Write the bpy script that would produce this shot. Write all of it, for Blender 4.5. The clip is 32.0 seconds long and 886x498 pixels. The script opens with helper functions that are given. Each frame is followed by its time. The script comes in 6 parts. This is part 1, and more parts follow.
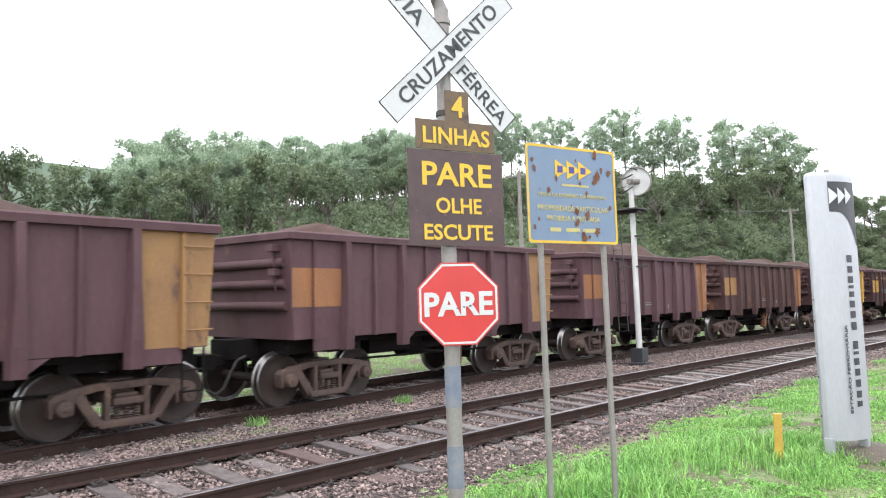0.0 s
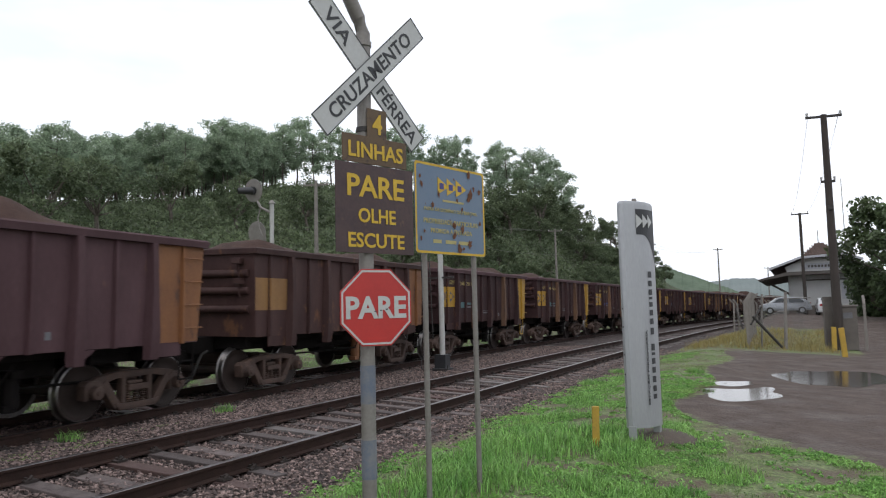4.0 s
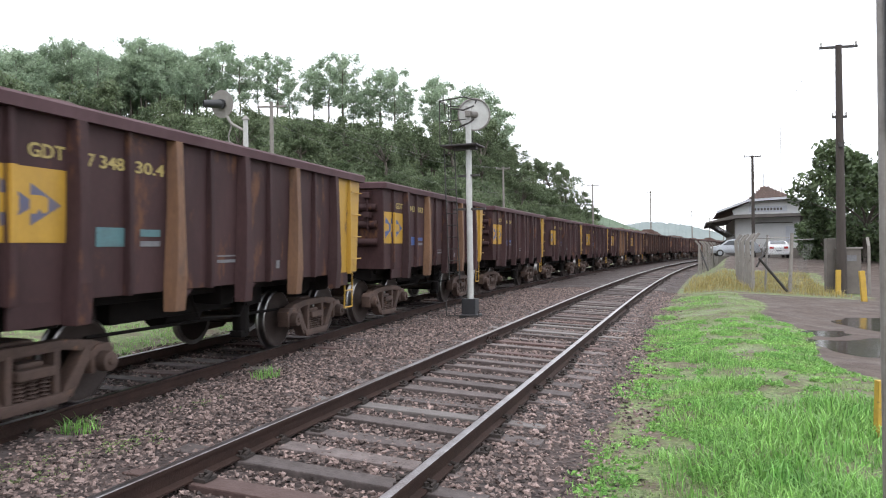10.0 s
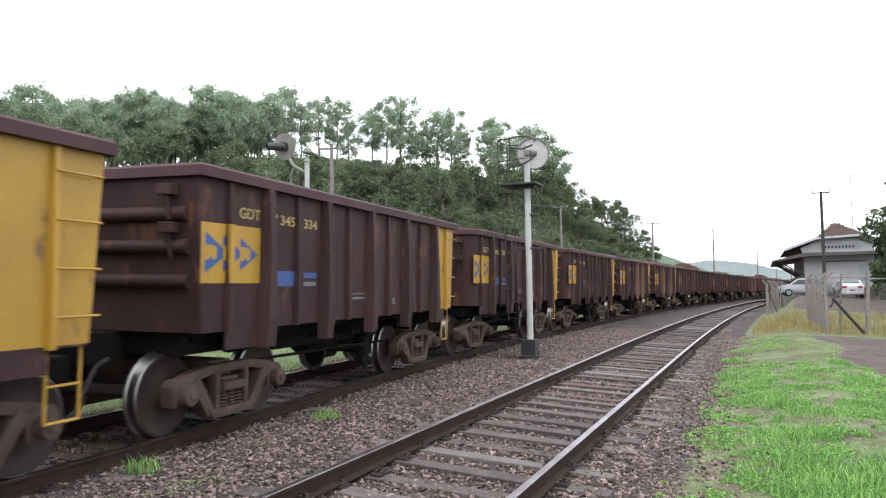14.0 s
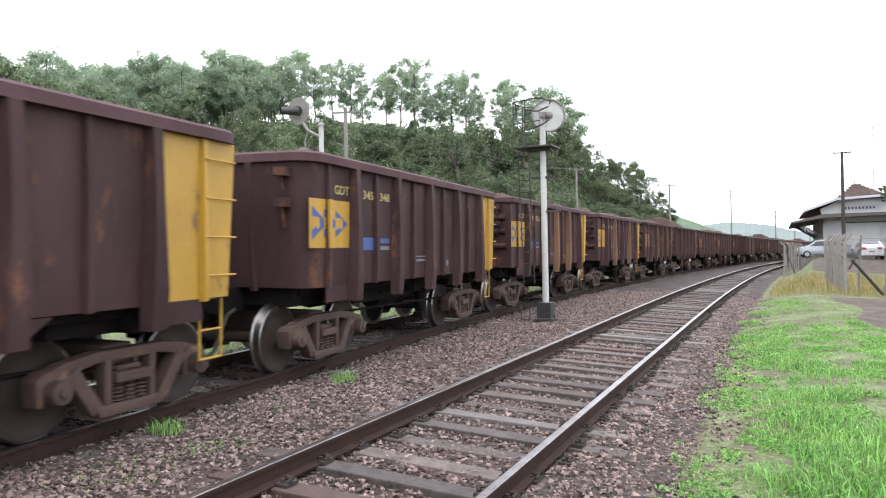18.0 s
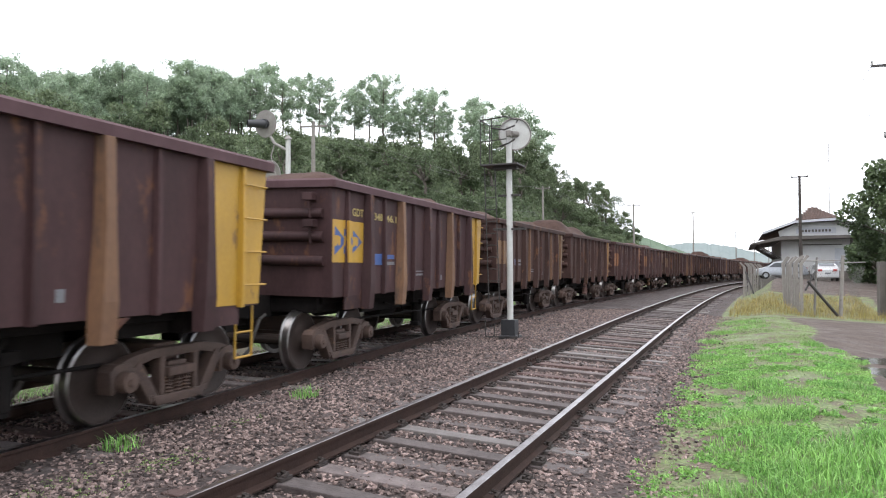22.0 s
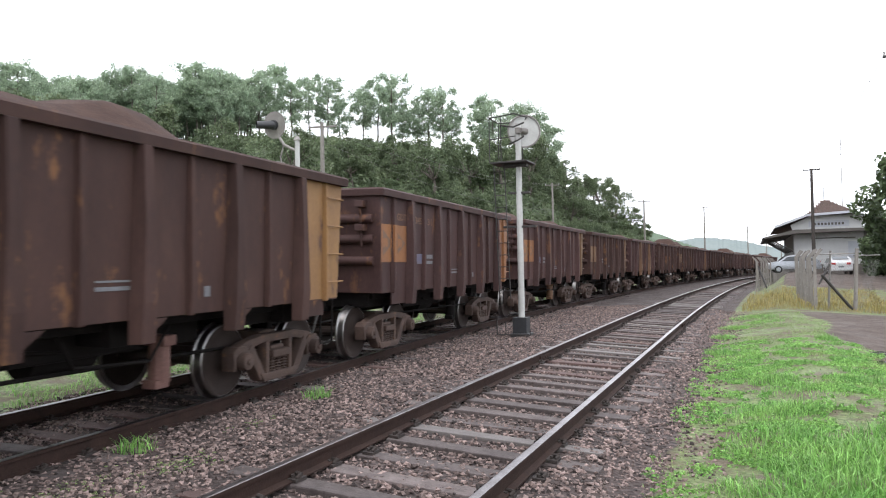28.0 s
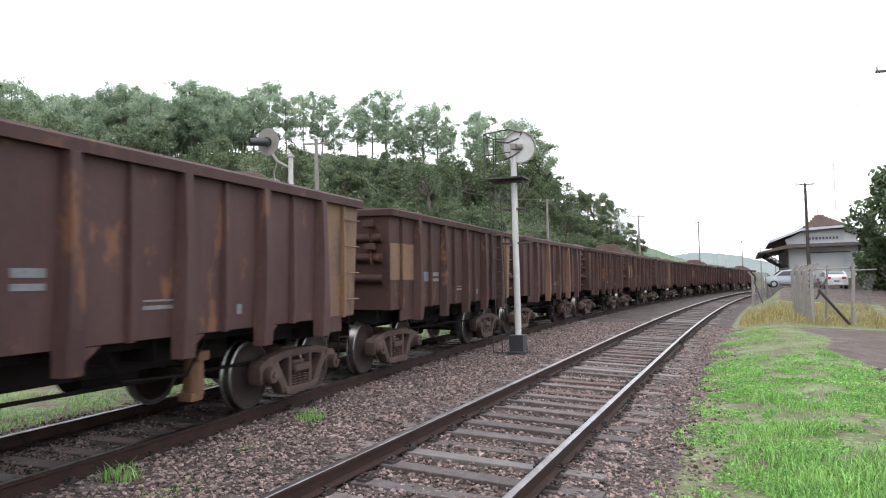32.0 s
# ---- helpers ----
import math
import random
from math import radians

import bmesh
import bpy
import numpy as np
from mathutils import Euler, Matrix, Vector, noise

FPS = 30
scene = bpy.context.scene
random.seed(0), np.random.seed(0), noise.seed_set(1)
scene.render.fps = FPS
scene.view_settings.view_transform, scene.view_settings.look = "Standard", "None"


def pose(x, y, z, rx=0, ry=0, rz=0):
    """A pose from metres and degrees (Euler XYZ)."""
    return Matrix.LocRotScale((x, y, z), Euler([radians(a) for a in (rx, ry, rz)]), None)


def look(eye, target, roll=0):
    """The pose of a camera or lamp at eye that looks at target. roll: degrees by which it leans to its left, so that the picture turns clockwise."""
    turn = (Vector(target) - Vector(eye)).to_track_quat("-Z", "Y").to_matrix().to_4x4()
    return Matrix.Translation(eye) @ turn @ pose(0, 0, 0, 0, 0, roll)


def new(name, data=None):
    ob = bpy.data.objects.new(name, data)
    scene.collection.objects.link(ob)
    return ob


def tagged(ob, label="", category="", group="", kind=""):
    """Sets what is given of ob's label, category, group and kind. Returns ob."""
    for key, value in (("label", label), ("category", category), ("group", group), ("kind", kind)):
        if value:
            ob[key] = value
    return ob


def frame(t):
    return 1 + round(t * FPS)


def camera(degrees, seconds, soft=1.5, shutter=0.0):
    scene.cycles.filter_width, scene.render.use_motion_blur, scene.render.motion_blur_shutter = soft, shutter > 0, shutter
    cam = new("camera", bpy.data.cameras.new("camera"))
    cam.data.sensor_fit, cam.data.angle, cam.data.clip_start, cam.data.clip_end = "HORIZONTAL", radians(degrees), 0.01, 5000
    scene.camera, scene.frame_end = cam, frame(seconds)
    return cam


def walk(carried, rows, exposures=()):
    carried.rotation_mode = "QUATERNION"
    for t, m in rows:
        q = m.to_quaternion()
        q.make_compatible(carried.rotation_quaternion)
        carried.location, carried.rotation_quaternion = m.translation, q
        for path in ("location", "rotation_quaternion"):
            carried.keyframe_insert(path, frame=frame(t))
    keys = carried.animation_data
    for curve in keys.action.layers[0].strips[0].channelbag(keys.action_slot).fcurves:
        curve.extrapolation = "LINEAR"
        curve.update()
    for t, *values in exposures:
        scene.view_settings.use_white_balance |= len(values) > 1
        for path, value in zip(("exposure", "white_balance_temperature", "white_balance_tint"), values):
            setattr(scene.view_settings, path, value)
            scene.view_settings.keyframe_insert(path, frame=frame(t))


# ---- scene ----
cam = camera(63.2, 32.0, 1.1, 0.35)
# both tracks lie canted towards the inside of the bend
CANT = 3.15
LEVEL = pose(0, 0, 0, 0, CANT, 0)
PATH = [
    (0, (7.322, 0.211, 2.222), (5.942, 1.655, 2.308), 0.5),
    (0.5, (7.403, 0.046, 2.235), (6.031, 1.497, 2.342), 0.9),
    (1, (7.454, -0.154, 2.256), (6.133, 1.344, 2.362), 0.7),
    (1.5, (7.482, -0.269, 2.246), (6.273, 1.317, 2.396), 1.1),
    (2, (7.478, -0.426, 2.232), (6.35, 1.218, 2.396), 1.7),
    (2.5, (7.435, -0.522, 2.22), (6.368, 1.163, 2.365), 2.4),
    (3, (7.302, -0.651, 2.18), (6.295, 1.07, 2.33), 2.2),
    (3.5, (7.075, -0.729, 2.199), (6.132, 1.03, 2.329), 1.5),
    (5.5, (5.622, -0.462, 2.05), (4.859, 1.382, 2.18), 2.8),
    (6, (5.236, -0.331, 2.027), (4.465, 1.51, 2.147), 3.1),
    (6.5, (4.742, -0.171, 2.007), (3.97, 1.674, 2.002), 3.4),
    (7, (4.313, 0.04, 1.995), (3.515, 1.874, 1.987), 3.2),
    (7.5, (3.895, 0.235, 1.962), (3.144, 2.089, 1.994), 2.4),
    (8, (3.523, 0.49, 1.898), (2.813, 2.359, 1.908), 2.3),
    (8.5, (3.179, 0.658, 1.895), (2.49, 2.536, 1.872), 2.1),
    (9, (2.952, 0.765, 1.918), (2.289, 2.652, 1.874), 1.7),
    (9.5, (2.857, 0.946, 1.932), (2.2, 2.834, 1.889), 1.6),
    (10, (2.729, 1.092, 1.931), (2.066, 2.979, 1.896), 2.2),
    (10.5, (2.676, 1.163, 1.926), (2.021, 3.052, 1.88), 1.3),
    (11, (2.638, 1.229, 1.918), (1.947, 3.105, 1.876), 1.9),
    (11.5, (2.649, 1.184, 1.956), (1.919, 3.046, 1.924), 1.4),
    (12, (2.647, 1.179, 1.962), (1.899, 3.033, 1.958), 1.2),
    (12.5, (2.636, 1.191, 1.953), (1.869, 3.038, 1.978), 1.7),
    (13, (2.63, 1.188, 1.954), (1.837, 3.023, 2.0), 1.9),
    (13.5, (2.635, 1.184, 1.942), (1.832, 3.015, 2.001), 2.1),
    (15.5, (2.629, 1.19, 1.951), (1.784, 3.001, 2.03), 1.8),
    (16, (2.623, 1.18, 1.93), (1.77, 2.988, 1.987), 1.7),
    (16.5, (2.61, 1.195, 1.923), (1.751, 3.001, 1.933), 1.9),
    (17, (2.628, 1.188, 1.935), (1.76, 2.989, 1.917), 1.5),
    (17.5, (2.625, 1.194, 1.937), (1.762, 2.998, 1.905), 1.5),
    (18, (2.628, 1.182, 1.946), (1.781, 2.994, 1.911), 1.8),
    (18.5, (2.644, 1.181, 1.956), (1.81, 2.999, 1.93), 1.5),
    (19, (2.663, 1.137, 1.974), (1.84, 2.959, 1.966), 1.8),
    (19.5, (2.661, 1.168, 1.966), (1.858, 3.0, 1.977), 1.9),
    (20, (2.653, 1.201, 1.938), (1.865, 3.038, 1.966), 1.7),
    (20.5, (2.646, 1.181, 1.95), (1.859, 3.019, 1.978), 2.2),
    (21, (2.644, 1.198, 1.938), (1.859, 3.037, 1.964), 2.5),
    (21.5, (2.648, 1.176, 1.945), (1.872, 3.019, 1.965), 2.7),
    (22, (2.66, 1.179, 1.95), (1.896, 3.027, 1.963), 2.7),
    (22.5, (2.656, 1.194, 1.947), (1.9, 3.045, 1.953), 2.8),
    (23, (2.651, 1.198, 1.952), (1.9, 3.051, 1.954), 2.8),
    (23.5, (2.659, 1.175, 1.953), (1.909, 3.029, 1.954), 2.9),
    (24, (2.647, 1.209, 1.947), (1.891, 3.061, 1.947), 2.9),
    (24.5, (2.654, 1.185, 1.952), (1.892, 3.034, 1.952), 3.0),
    (25, (2.657, 1.159, 1.965), (1.887, 3.005, 1.967), 3.3),
    (25.5, (2.649, 1.175, 1.961), (1.868, 3.016, 1.967), 3.2),
    (27.5, (2.642, 1.188, 1.954), (1.853, 3.026, 1.961), 1.9),
    (28, (2.642, 1.201, 1.949), (1.852, 3.039, 1.957), 1.9),
    (28.5, (2.642, 1.184, 1.944), (1.849, 3.02, 1.951), 1.9),
    (29, (2.643, 1.19, 1.956), (1.851, 3.026, 1.97), 1.6),
    (29.5, (2.677, 1.199, 1.957), (1.875, 3.031, 1.979), 1.7),
    (30, (2.639, 1.252, 1.942), (1.836, 3.083, 1.956), 2.9),
    (30.5, (2.61, 1.321, 1.96), (1.824, 3.161, 1.974), 1.7),
    (31, (2.635, 1.35, 1.978), (1.847, 3.188, 2.007), 1.3),
    (31.5, (2.597, 1.36, 1.978), (1.81, 3.198, 2.025), 1.5),
    (32, (2.561, 1.379, 1.976), (1.783, 3.221, 2.029), 1.6),
]
EXPOSURES = [(0, 1.62), (0.5, 1.53), (1, 1.39), (2, 0.78), (3, 0.42), (3.5, 0.30), (5.5, -0.32), (6, -0.28), (6.5, 0.23), (7, 0.81), (8, 1.11), (9, 1.09), (12, 1.11), (16, 1.13), (17, 1.16), (18, 1.42), (20, 1.43), (22, 1.2), (24, 1.19), (28, 1.15), (32, 1.17)]
walk(cam, [(t, LEVEL @ look(eye, target, roll)) for t, eye, target, roll in PATH], EXPOSURES)


# ---- world, sun ----
world = bpy.data.worlds.new("overcast_sky")
scene.world = world
world.use_nodes = True
wn, wl = world.node_tree.nodes, world.node_tree.links
wn.clear()


def wnode(kind, **kw):
    n = wn.new(kind)
    for k, v in kw.items():
        n.inputs[k].default_value = v
    return n


sky = wn.new("ShaderNodeTexSky")
sky.sky_type, sky.sun_disc = "NISHITA", False
sky.sun_elevation, sky.sun_rotation = radians(58), radians(200)
sky.air_density, sky.dust_density = 1.0, 4.0
dim = wn.new("ShaderNodeVectorMath")
dim.operation = "SCALE"
dim.inputs["Scale"].default_value = 0.10
wl.new(sky.outputs[0], dim.inputs[0])
wco = wn.new("ShaderNodeTexCoord")
wmap = wnode("ShaderNodeMapping", Scale=(1.0, 1.0, 3.5))
wl.new(wco.outputs["Generated"], wmap.inputs[0])
wno = wnode("ShaderNodeTexNoise", Scale=1.7, Detail=5.0, Roughness=0.55)
wl.new(wmap.outputs[0], wno.inputs["Vector"])
wramp = wn.new("ShaderNodeValToRGB")
wramp.color_ramp.elements[0].position, wramp.color_ramp.elements[0].color = 0.40, (0.98, 1.05, 1.16, 1)
wramp.color_ramp.elements[1].position, wramp.color_ramp.elements[1].color = 0.58, (1.20, 1.23, 1.31, 1)
wl.new(wno.outputs[0], wramp.inputs[0])
wmix = wn.new("ShaderNodeMix")
wmix.data_type = "RGBA"
wmix.inputs[0].default_value = 0.86
wl.new(dim.outputs[0], wmix.inputs[6])
wl.new(wramp.outputs[0], wmix.inputs[7])
wbg = wnode("ShaderNodeBackground", Strength=1.0)
wl.new(wmix.outputs[2], wbg.inputs[0])
wout = wn.new("ShaderNodeOutputWorld")
wl.new(wbg.outputs[0], wout.inputs[0])

sun = new("sun", bpy.data.lights.new("sun", "SUN"))
sun.data.energy, sun.data.angle, sun.data.color = 0.5, radians(25), (1.0, 0.97, 0.93)
sun.matrix_basis = look((20, -25, 55), (0, 0, 0))


# ---- materials ----
# all base colours are scaled down so the sky looks brighter against the ground
DARKEN = 0.72


def darkened(c):
    return (c[0] * DARKEN, c[1] * DARKEN, c[2] * DARKEN, 1)


def surface(name, base, other, scale=4.0, rough=0.8, metal=0.0, bump=0.3, fine=40.0, spots=None, spot_at=0.6, vary=0.0, island=0.0, streak=1.0, spec=0.5, through_light=0.0):
    """Two colours mixed at two scales of noise, with relief; spots: stains of a third colour."""
    m = bpy.data.materials.new(name)
    m.use_nodes = True
    nt = m.node_tree
    n, l = nt.nodes, nt.links
    b = n["Principled BSDF"]
    co = n.new("ShaderNodeTexCoord")
    mp = n.new("ShaderNodeMapping")
    mp.inputs["Scale"].default_value = (1, 1, streak)
    l.new(co.outputs["Object"], mp.inputs[0])
    if vary:
        inf = n.new("ShaderNodeObjectInfo")
        sh = n.new("ShaderNodeVectorMath")
        sh.operation = "SCALE"
        sh.inputs[0].default_value = (13.0, 7.0, 5.0)
        l.new(inf.outputs["Random"], sh.inputs["Scale"])
        l.new(sh.outputs[0], mp.inputs["Location"])
    big = n.new("ShaderNodeTexNoise")
    big.inputs["Scale"].default_value, big.inputs["Detail"].default_value = scale, 6
    big.inputs["Roughness"].default_value = 0.65
    small = n.new("ShaderNodeTexNoise")
    small.inputs["Scale"].default_value, small.inputs["Detail"].default_value = fine, 4
    for t in (big, small):
        l.new(mp.outputs[0], t.inputs["Vector"])
    add = n.new("ShaderNodeMath")
    add.operation = "MULTIPLY_ADD"
    add.inputs[1].default_value = 0.45
    l.new(small.outputs[0], add.inputs[0])
    l.new(big.outputs[0], add.inputs[2])
    ramp = n.new("ShaderNodeMapRange")
    ramp.inputs["From Min"].default_value, ramp.inputs["From Max"].default_value = 0.5, 0.95
    l.new(add.outputs[0], ramp.inputs[0])
    mix = n.new("ShaderNodeMix")
    mix.data_type = "RGBA"
    mix.inputs[6].default_value, mix.inputs[7].default_value = darkened(base), darkened(other)
    l.new(ramp.outputs[0], mix.inputs[0])
    out = mix.outputs[2]
    if spots:
        sp = n.new("ShaderNodeTexNoise")
        sp.inputs["Scale"].default_value, sp.inputs["Detail"].default_value = scale * 1.9, 8
        sp.inputs["Roughness"].default_value = 0.7
        l.new(mp.outputs[0], sp.inputs["Vector"])
        sr = n.new("ShaderNodeMapRange")
        sr.inputs["From Min"].default_value, sr.inputs["From Max"].default_value = spot_at, spot_at + 0.08
        l.new(sp.outputs[0], sr.inputs[0])
        m2 = n.new("ShaderNodeMix")
        m2.data_type = "RGBA"
        m2.inputs[7].default_value = darkened(spots)
        l.new(sr.outputs[0], m2.inputs[0])
        l.new(out, m2.inputs[6])
        out = m2.outputs[2]
    if vary or island:
        hs = n.new("ShaderNodeHueSaturation")
        rng = n.new("ShaderNodeMapRange")
        k = vary or island
        rng.inputs["To Min"].default_value, rng.inputs["To Max"].default_value = 1 - k, 1 + k
        if island:
            gi = n.new("ShaderNodeNewGeometry")
            l.new(gi.outputs["Random Per Island"], rng.inputs[0])
        else:
            l.new(inf.outputs["Random"], rng.inputs[0])
        l.new(rng.outputs[0], hs.inputs["Value"])
        l.new(out, hs.inputs["Color"])
        out = hs.outputs[0]
    l.new(out, b.inputs["Base Color"])
    b.inputs["Metallic"].default_value = metal
    b.inputs["Specular IOR Level"].default_value = spec
    rr = n.new("ShaderNodeMapRange")
    rr.inputs["To Min"].default_value, rr.inputs["To Max"].default_value = max(0.05, rough - 0.12), min(1, rough + 0.12)
    l.new(small.outputs[0], rr.inputs[0])
    l.new(rr.outputs[0], b.inputs["Roughness"])
    if bump:
        bp = n.new("ShaderNodeBump")
        bp.inputs["Strength"].default_value, bp.inputs["Distance"].default_value = bump, 0.01
        l.new(small.outputs[0], bp.inputs["Height"])
        l.new(bp.outputs[0], b.inputs["Normal"])
    if through_light:
        tr = n.new("ShaderNodeBsdfTranslucent")
        l.new(out, tr.inputs[0])
        ms = n.new("ShaderNodeMixShader")
        ms.inputs[0].default_value = through_light
        l.new(b.outputs[0], ms.inputs[1])
        l.new(tr.outputs[0], ms.inputs[2])
        l.new(ms.outputs[0], n["Material Output"].inputs[0])
    return m


M = {}
# wagons: oxide-brown paint in several states of rust and dust
M["dusty"] = surface("dusty_oxide_paint", (0.0780, 0.0380, 0.0425), (0.1280, 0.0703, 0.0782), 1.3, 0.7, spec=0.25, bump=0.15, fine=26, spots=(0.20, 0.11, 0.075), spot_at=0.64, vary=0.08, streak=0.35)
M["brown"] = surface("oxide_paint_dark", (0.0359, 0.0165, 0.0174), (0.0815, 0.0418, 0.0427), 1.3, 0.66, bump=0.15, fine=26, spots=(0.15, 0.066, 0.036), spot_at=0.57, vary=0.14, streak=0.42, spec=0.22)
M["red"] = surface("oxide_paint_reddish", (0.0504, 0.0241, 0.0233), (0.0951, 0.0502, 0.0457), 1.3, 0.65, bump=0.15, fine=26, spots=(0.17, 0.08, 0.045), spot_at=0.58, vary=0.14, streak=0.42, spec=0.25)
M["rust"] = surface("rusted_paint", (0.0456, 0.0233, 0.0207), (0.0873, 0.0456, 0.0373), 1.6, 0.75, bump=0.2, fine=26, spots=(0.20, 0.095, 0.045), spot_at=0.585, vary=0.15, streak=0.42, spec=0.25)
M["ochre_rib"] = surface("worn_ochre_paint", (0.22, 0.11, 0.05), (0.13, 0.065, 0.04), 2.0, 0.7, bump=0.15, spots=(0.09, 0.05, 0.035), spot_at=0.58, vary=0.1, streak=0.3)
M["yellow"] = surface("yellow_paint", (0.58, 0.33, 0.03), (0.40, 0.225, 0.03), 1.6, 0.5, bump=0.08, spots=(0.17, 0.09, 0.04), spot_at=0.62, streak=0.4)
M["ochre"] = surface("dusty_ochre_paint", (0.36, 0.19, 0.06), (0.24, 0.12, 0.05), 1.6, 0.65, bump=0.1, spots=(0.12, 0.06, 0.04), spot_at=0.6, streak=0.4)
M["dull_ochre"] = surface("rust_stained_ochre", (0.235, 0.130, 0.058), (0.130, 0.072, 0.046), 1.6, 0.7, bump=0.1, spots=(0.09, 0.05, 0.036), spot_at=0.55, streak=0.4)
M["orange"] = surface("faded_orange_paint", (0.34, 0.14, 0.045), (0.22, 0.09, 0.04), 1.6, 0.65, bump=0.1, spots=(0.12, 0.055, 0.035), spot_at=0.6, streak=0.4)
M["faint_ink"] = surface("worn_away_marking", (0.17, 0.105, 0.085), (0.21, 0.115, 0.06), 6, 0.7, bump=0.05)
M["pinkish"] = surface("faded_red_primer", (0.24, 0.12, 0.10), (0.16, 0.08, 0.065), 5, 0.75, bump=0.2)
M["blue"] = surface("blue_paint", (0.035, 0.095, 0.34), (0.05, 0.10, 0.26), 3, 0.55, bump=0.05)
M["dull_blue"] = surface("faded_blue_paint", (0.10, 0.11, 0.20), (0.15, 0.12, 0.14), 3, 0.6, bump=0.05)
M["pale"] = surface("pale_stencil_paint", (0.22, 0.23, 0.25), (0.13, 0.12, 0.125), 3, 0.6, bump=0.05)
M["teal"] = surface("teal_paint", (0.10, 0.24, 0.26), (0.08, 0.14, 0.15), 3, 0.6, bump=0.05)
M["stencil"] = surface("yellow_stencil_paint", (0.58, 0.46, 0.14), (0.30, 0.22, 0.09), 4, 0.6, bump=0.05)
M["bogie"] = surface("dusty_cast_steel", (0.1178, 0.0697, 0.0517), (0.0534, 0.0319, 0.0262), 3, 0.8, bump=0.35, fine=50, spots=(0.19, 0.10, 0.055), spot_at=0.6, vary=0.12)
# near-black, with the shade beneath the wagons put into the colour
M["under"] = surface("shade_black_underframe", (0.008, 0.007, 0.007), (0.017, 0.013, 0.012), 3, 0.9, bump=0.3, spec=0.15)
M["wheel"] = surface("wheel_steel", (0.0493, 0.0328, 0.0279), (0.0306, 0.0213, 0.0180), 4, 0.7, bump=0.1, spec=0.25)
M["tread"] = surface("polished_tread", (0.46, 0.45, 0.44), (0.22, 0.19, 0.18), 4, 0.34, metal=1.0, bump=0.03)
M["rubber"] = surface("hose_rubber", (0.03, 0.026, 0.024), (0.05, 0.045, 0.04), 8, 0.8, bump=0.1)
M["ore"] = surface("iron_ore", (0.052, 0.029, 0.024), (0.100, 0.058, 0.045), 3.5, 0.95, bump=1.0, fine=24, vary=0.12, spec=0.2)
# track
M["rail"] = surface("rusty_rail_web", (0.060, 0.034, 0.027), (0.034, 0.021, 0.018), 5, 0.8, bump=0.3, fine=60, spec=0.15)
M["railhead"] = surface("worn_rail_head", (0.42, 0.40, 0.41), (0.14, 0.105, 0.10), 2.5, 0.36, metal=1.0, bump=0.05, fine=60)
M["sleeper"] = surface("weathered_sleeper_wood", (0.070, 0.052, 0.049), (0.185, 0.150, 0.143), 6, 0.85, bump=0.6, fine=45, spots=(0.07, 0.05, 0.045), spot_at=0.58, vary=0.30, streak=1.0)
M["red_sleeper"] = surface("reddish_sleeper_wood", (0.105, 0.058, 0.050), (0.165, 0.105, 0.095), 6, 0.85, bump=0.6, fine=45, vary=0.25)
M["grey_sleeper"] = surface("pale_sleeper", (0.23, 0.205, 0.195), (0.16, 0.138, 0.132), 6, 0.85, bump=0.5, fine=45, vary=0.15)
M["plate"] = surface("dark_oiled_fastening", (0.030, 0.024, 0.022), (0.055, 0.038, 0.032), 12, 0.8, bump=0.3)
M["stone"] = surface("ballast_stone", (0.085, 0.057, 0.051), (0.325, 0.240, 0.216), 9, 0.9, bump=0.4, fine=60, island=0.85)
# plants
M["grass"] = surface("grass_blade", (0.145, 0.38, 0.075), (0.40, 0.67, 0.19), 1.2, 0.6, bump=0, island=0.5, through_light=0.35)
M["turf"] = surface("short_turf_blade", (0.16, 0.28, 0.08), (0.39, 0.50, 0.19), 1.2, 0.65, bump=0, island=0.5, through_light=0.3)
M["drygrass"] = surface("dry_grass_blade", (0.46, 0.33, 0.12), (0.32, 0.29, 0.10), 1.2, 0.7, bump=0, island=0.35, through_light=0.3)
M["leaf"] = surface("shrub_leaf", (0.080, 0.120, 0.060), (0.245, 0.300, 0.160), 0.12, 0.6, bump=0, island=0.45, through_light=0.4)
M["darkleaf"] = surface("dense_dark_leaf", (0.055, 0.090, 0.040), (0.150, 0.205, 0.090), 0.4, 0.55, bump=0, island=0.5, through_light=0.3)
# eucalyptus leaves are paled so their colour includes the haze of distance
M["euca"] = surface("haze_paled_eucalyptus_leaf", (0.310, 0.415, 0.285), (0.560, 0.670, 0.470), 0.25, 0.6, bump=0, island=0.35, through_light=0.55)
M["bark"] = surface("pale_bark", (0.20, 0.17, 0.14), (0.12, 0.10, 0.085), 3, 0.85, bump=0.3, vary=0.15)
# fittings
M["white"] = surface("weathered_white_paint", (0.62, 0.62, 0.60), (0.46, 0.45, 0.43), 3, 0.55, bump=0.1, spots=(0.30, 0.25, 0.21), spot_at=0.66)
M["signwhite"] = surface("sign_white", (0.66, 0.67, 0.66), (0.56, 0.56, 0.55), 3, 0.45, bump=0.05, spots=(0.40, 0.36, 0.32), spot_at=0.70)
M["black"] = surface("black_paint", (0.022, 0.023, 0.026), (0.04, 0.04, 0.045), 6, 0.5, bump=0.05)
M["signbrown"] = surface("maroon_sign_plate", (0.050, 0.024, 0.026), (0.085, 0.045, 0.042), 5, 0.5, bump=0.08, spots=(0.13, 0.07, 0.04), spot_at=0.62)
M["signochre"] = surface("weathered_ochre_plate", (0.11, 0.065, 0.035), (0.15, 0.095, 0.045), 6, 0.6, bump=0.1, spots=(0.06, 0.035, 0.03), spot_at=0.56)
M["signyellow"] = surface("sign_yellow", (0.80, 0.52, 0.03), (0.66, 0.42, 0.03), 8, 0.5, bump=0.03)
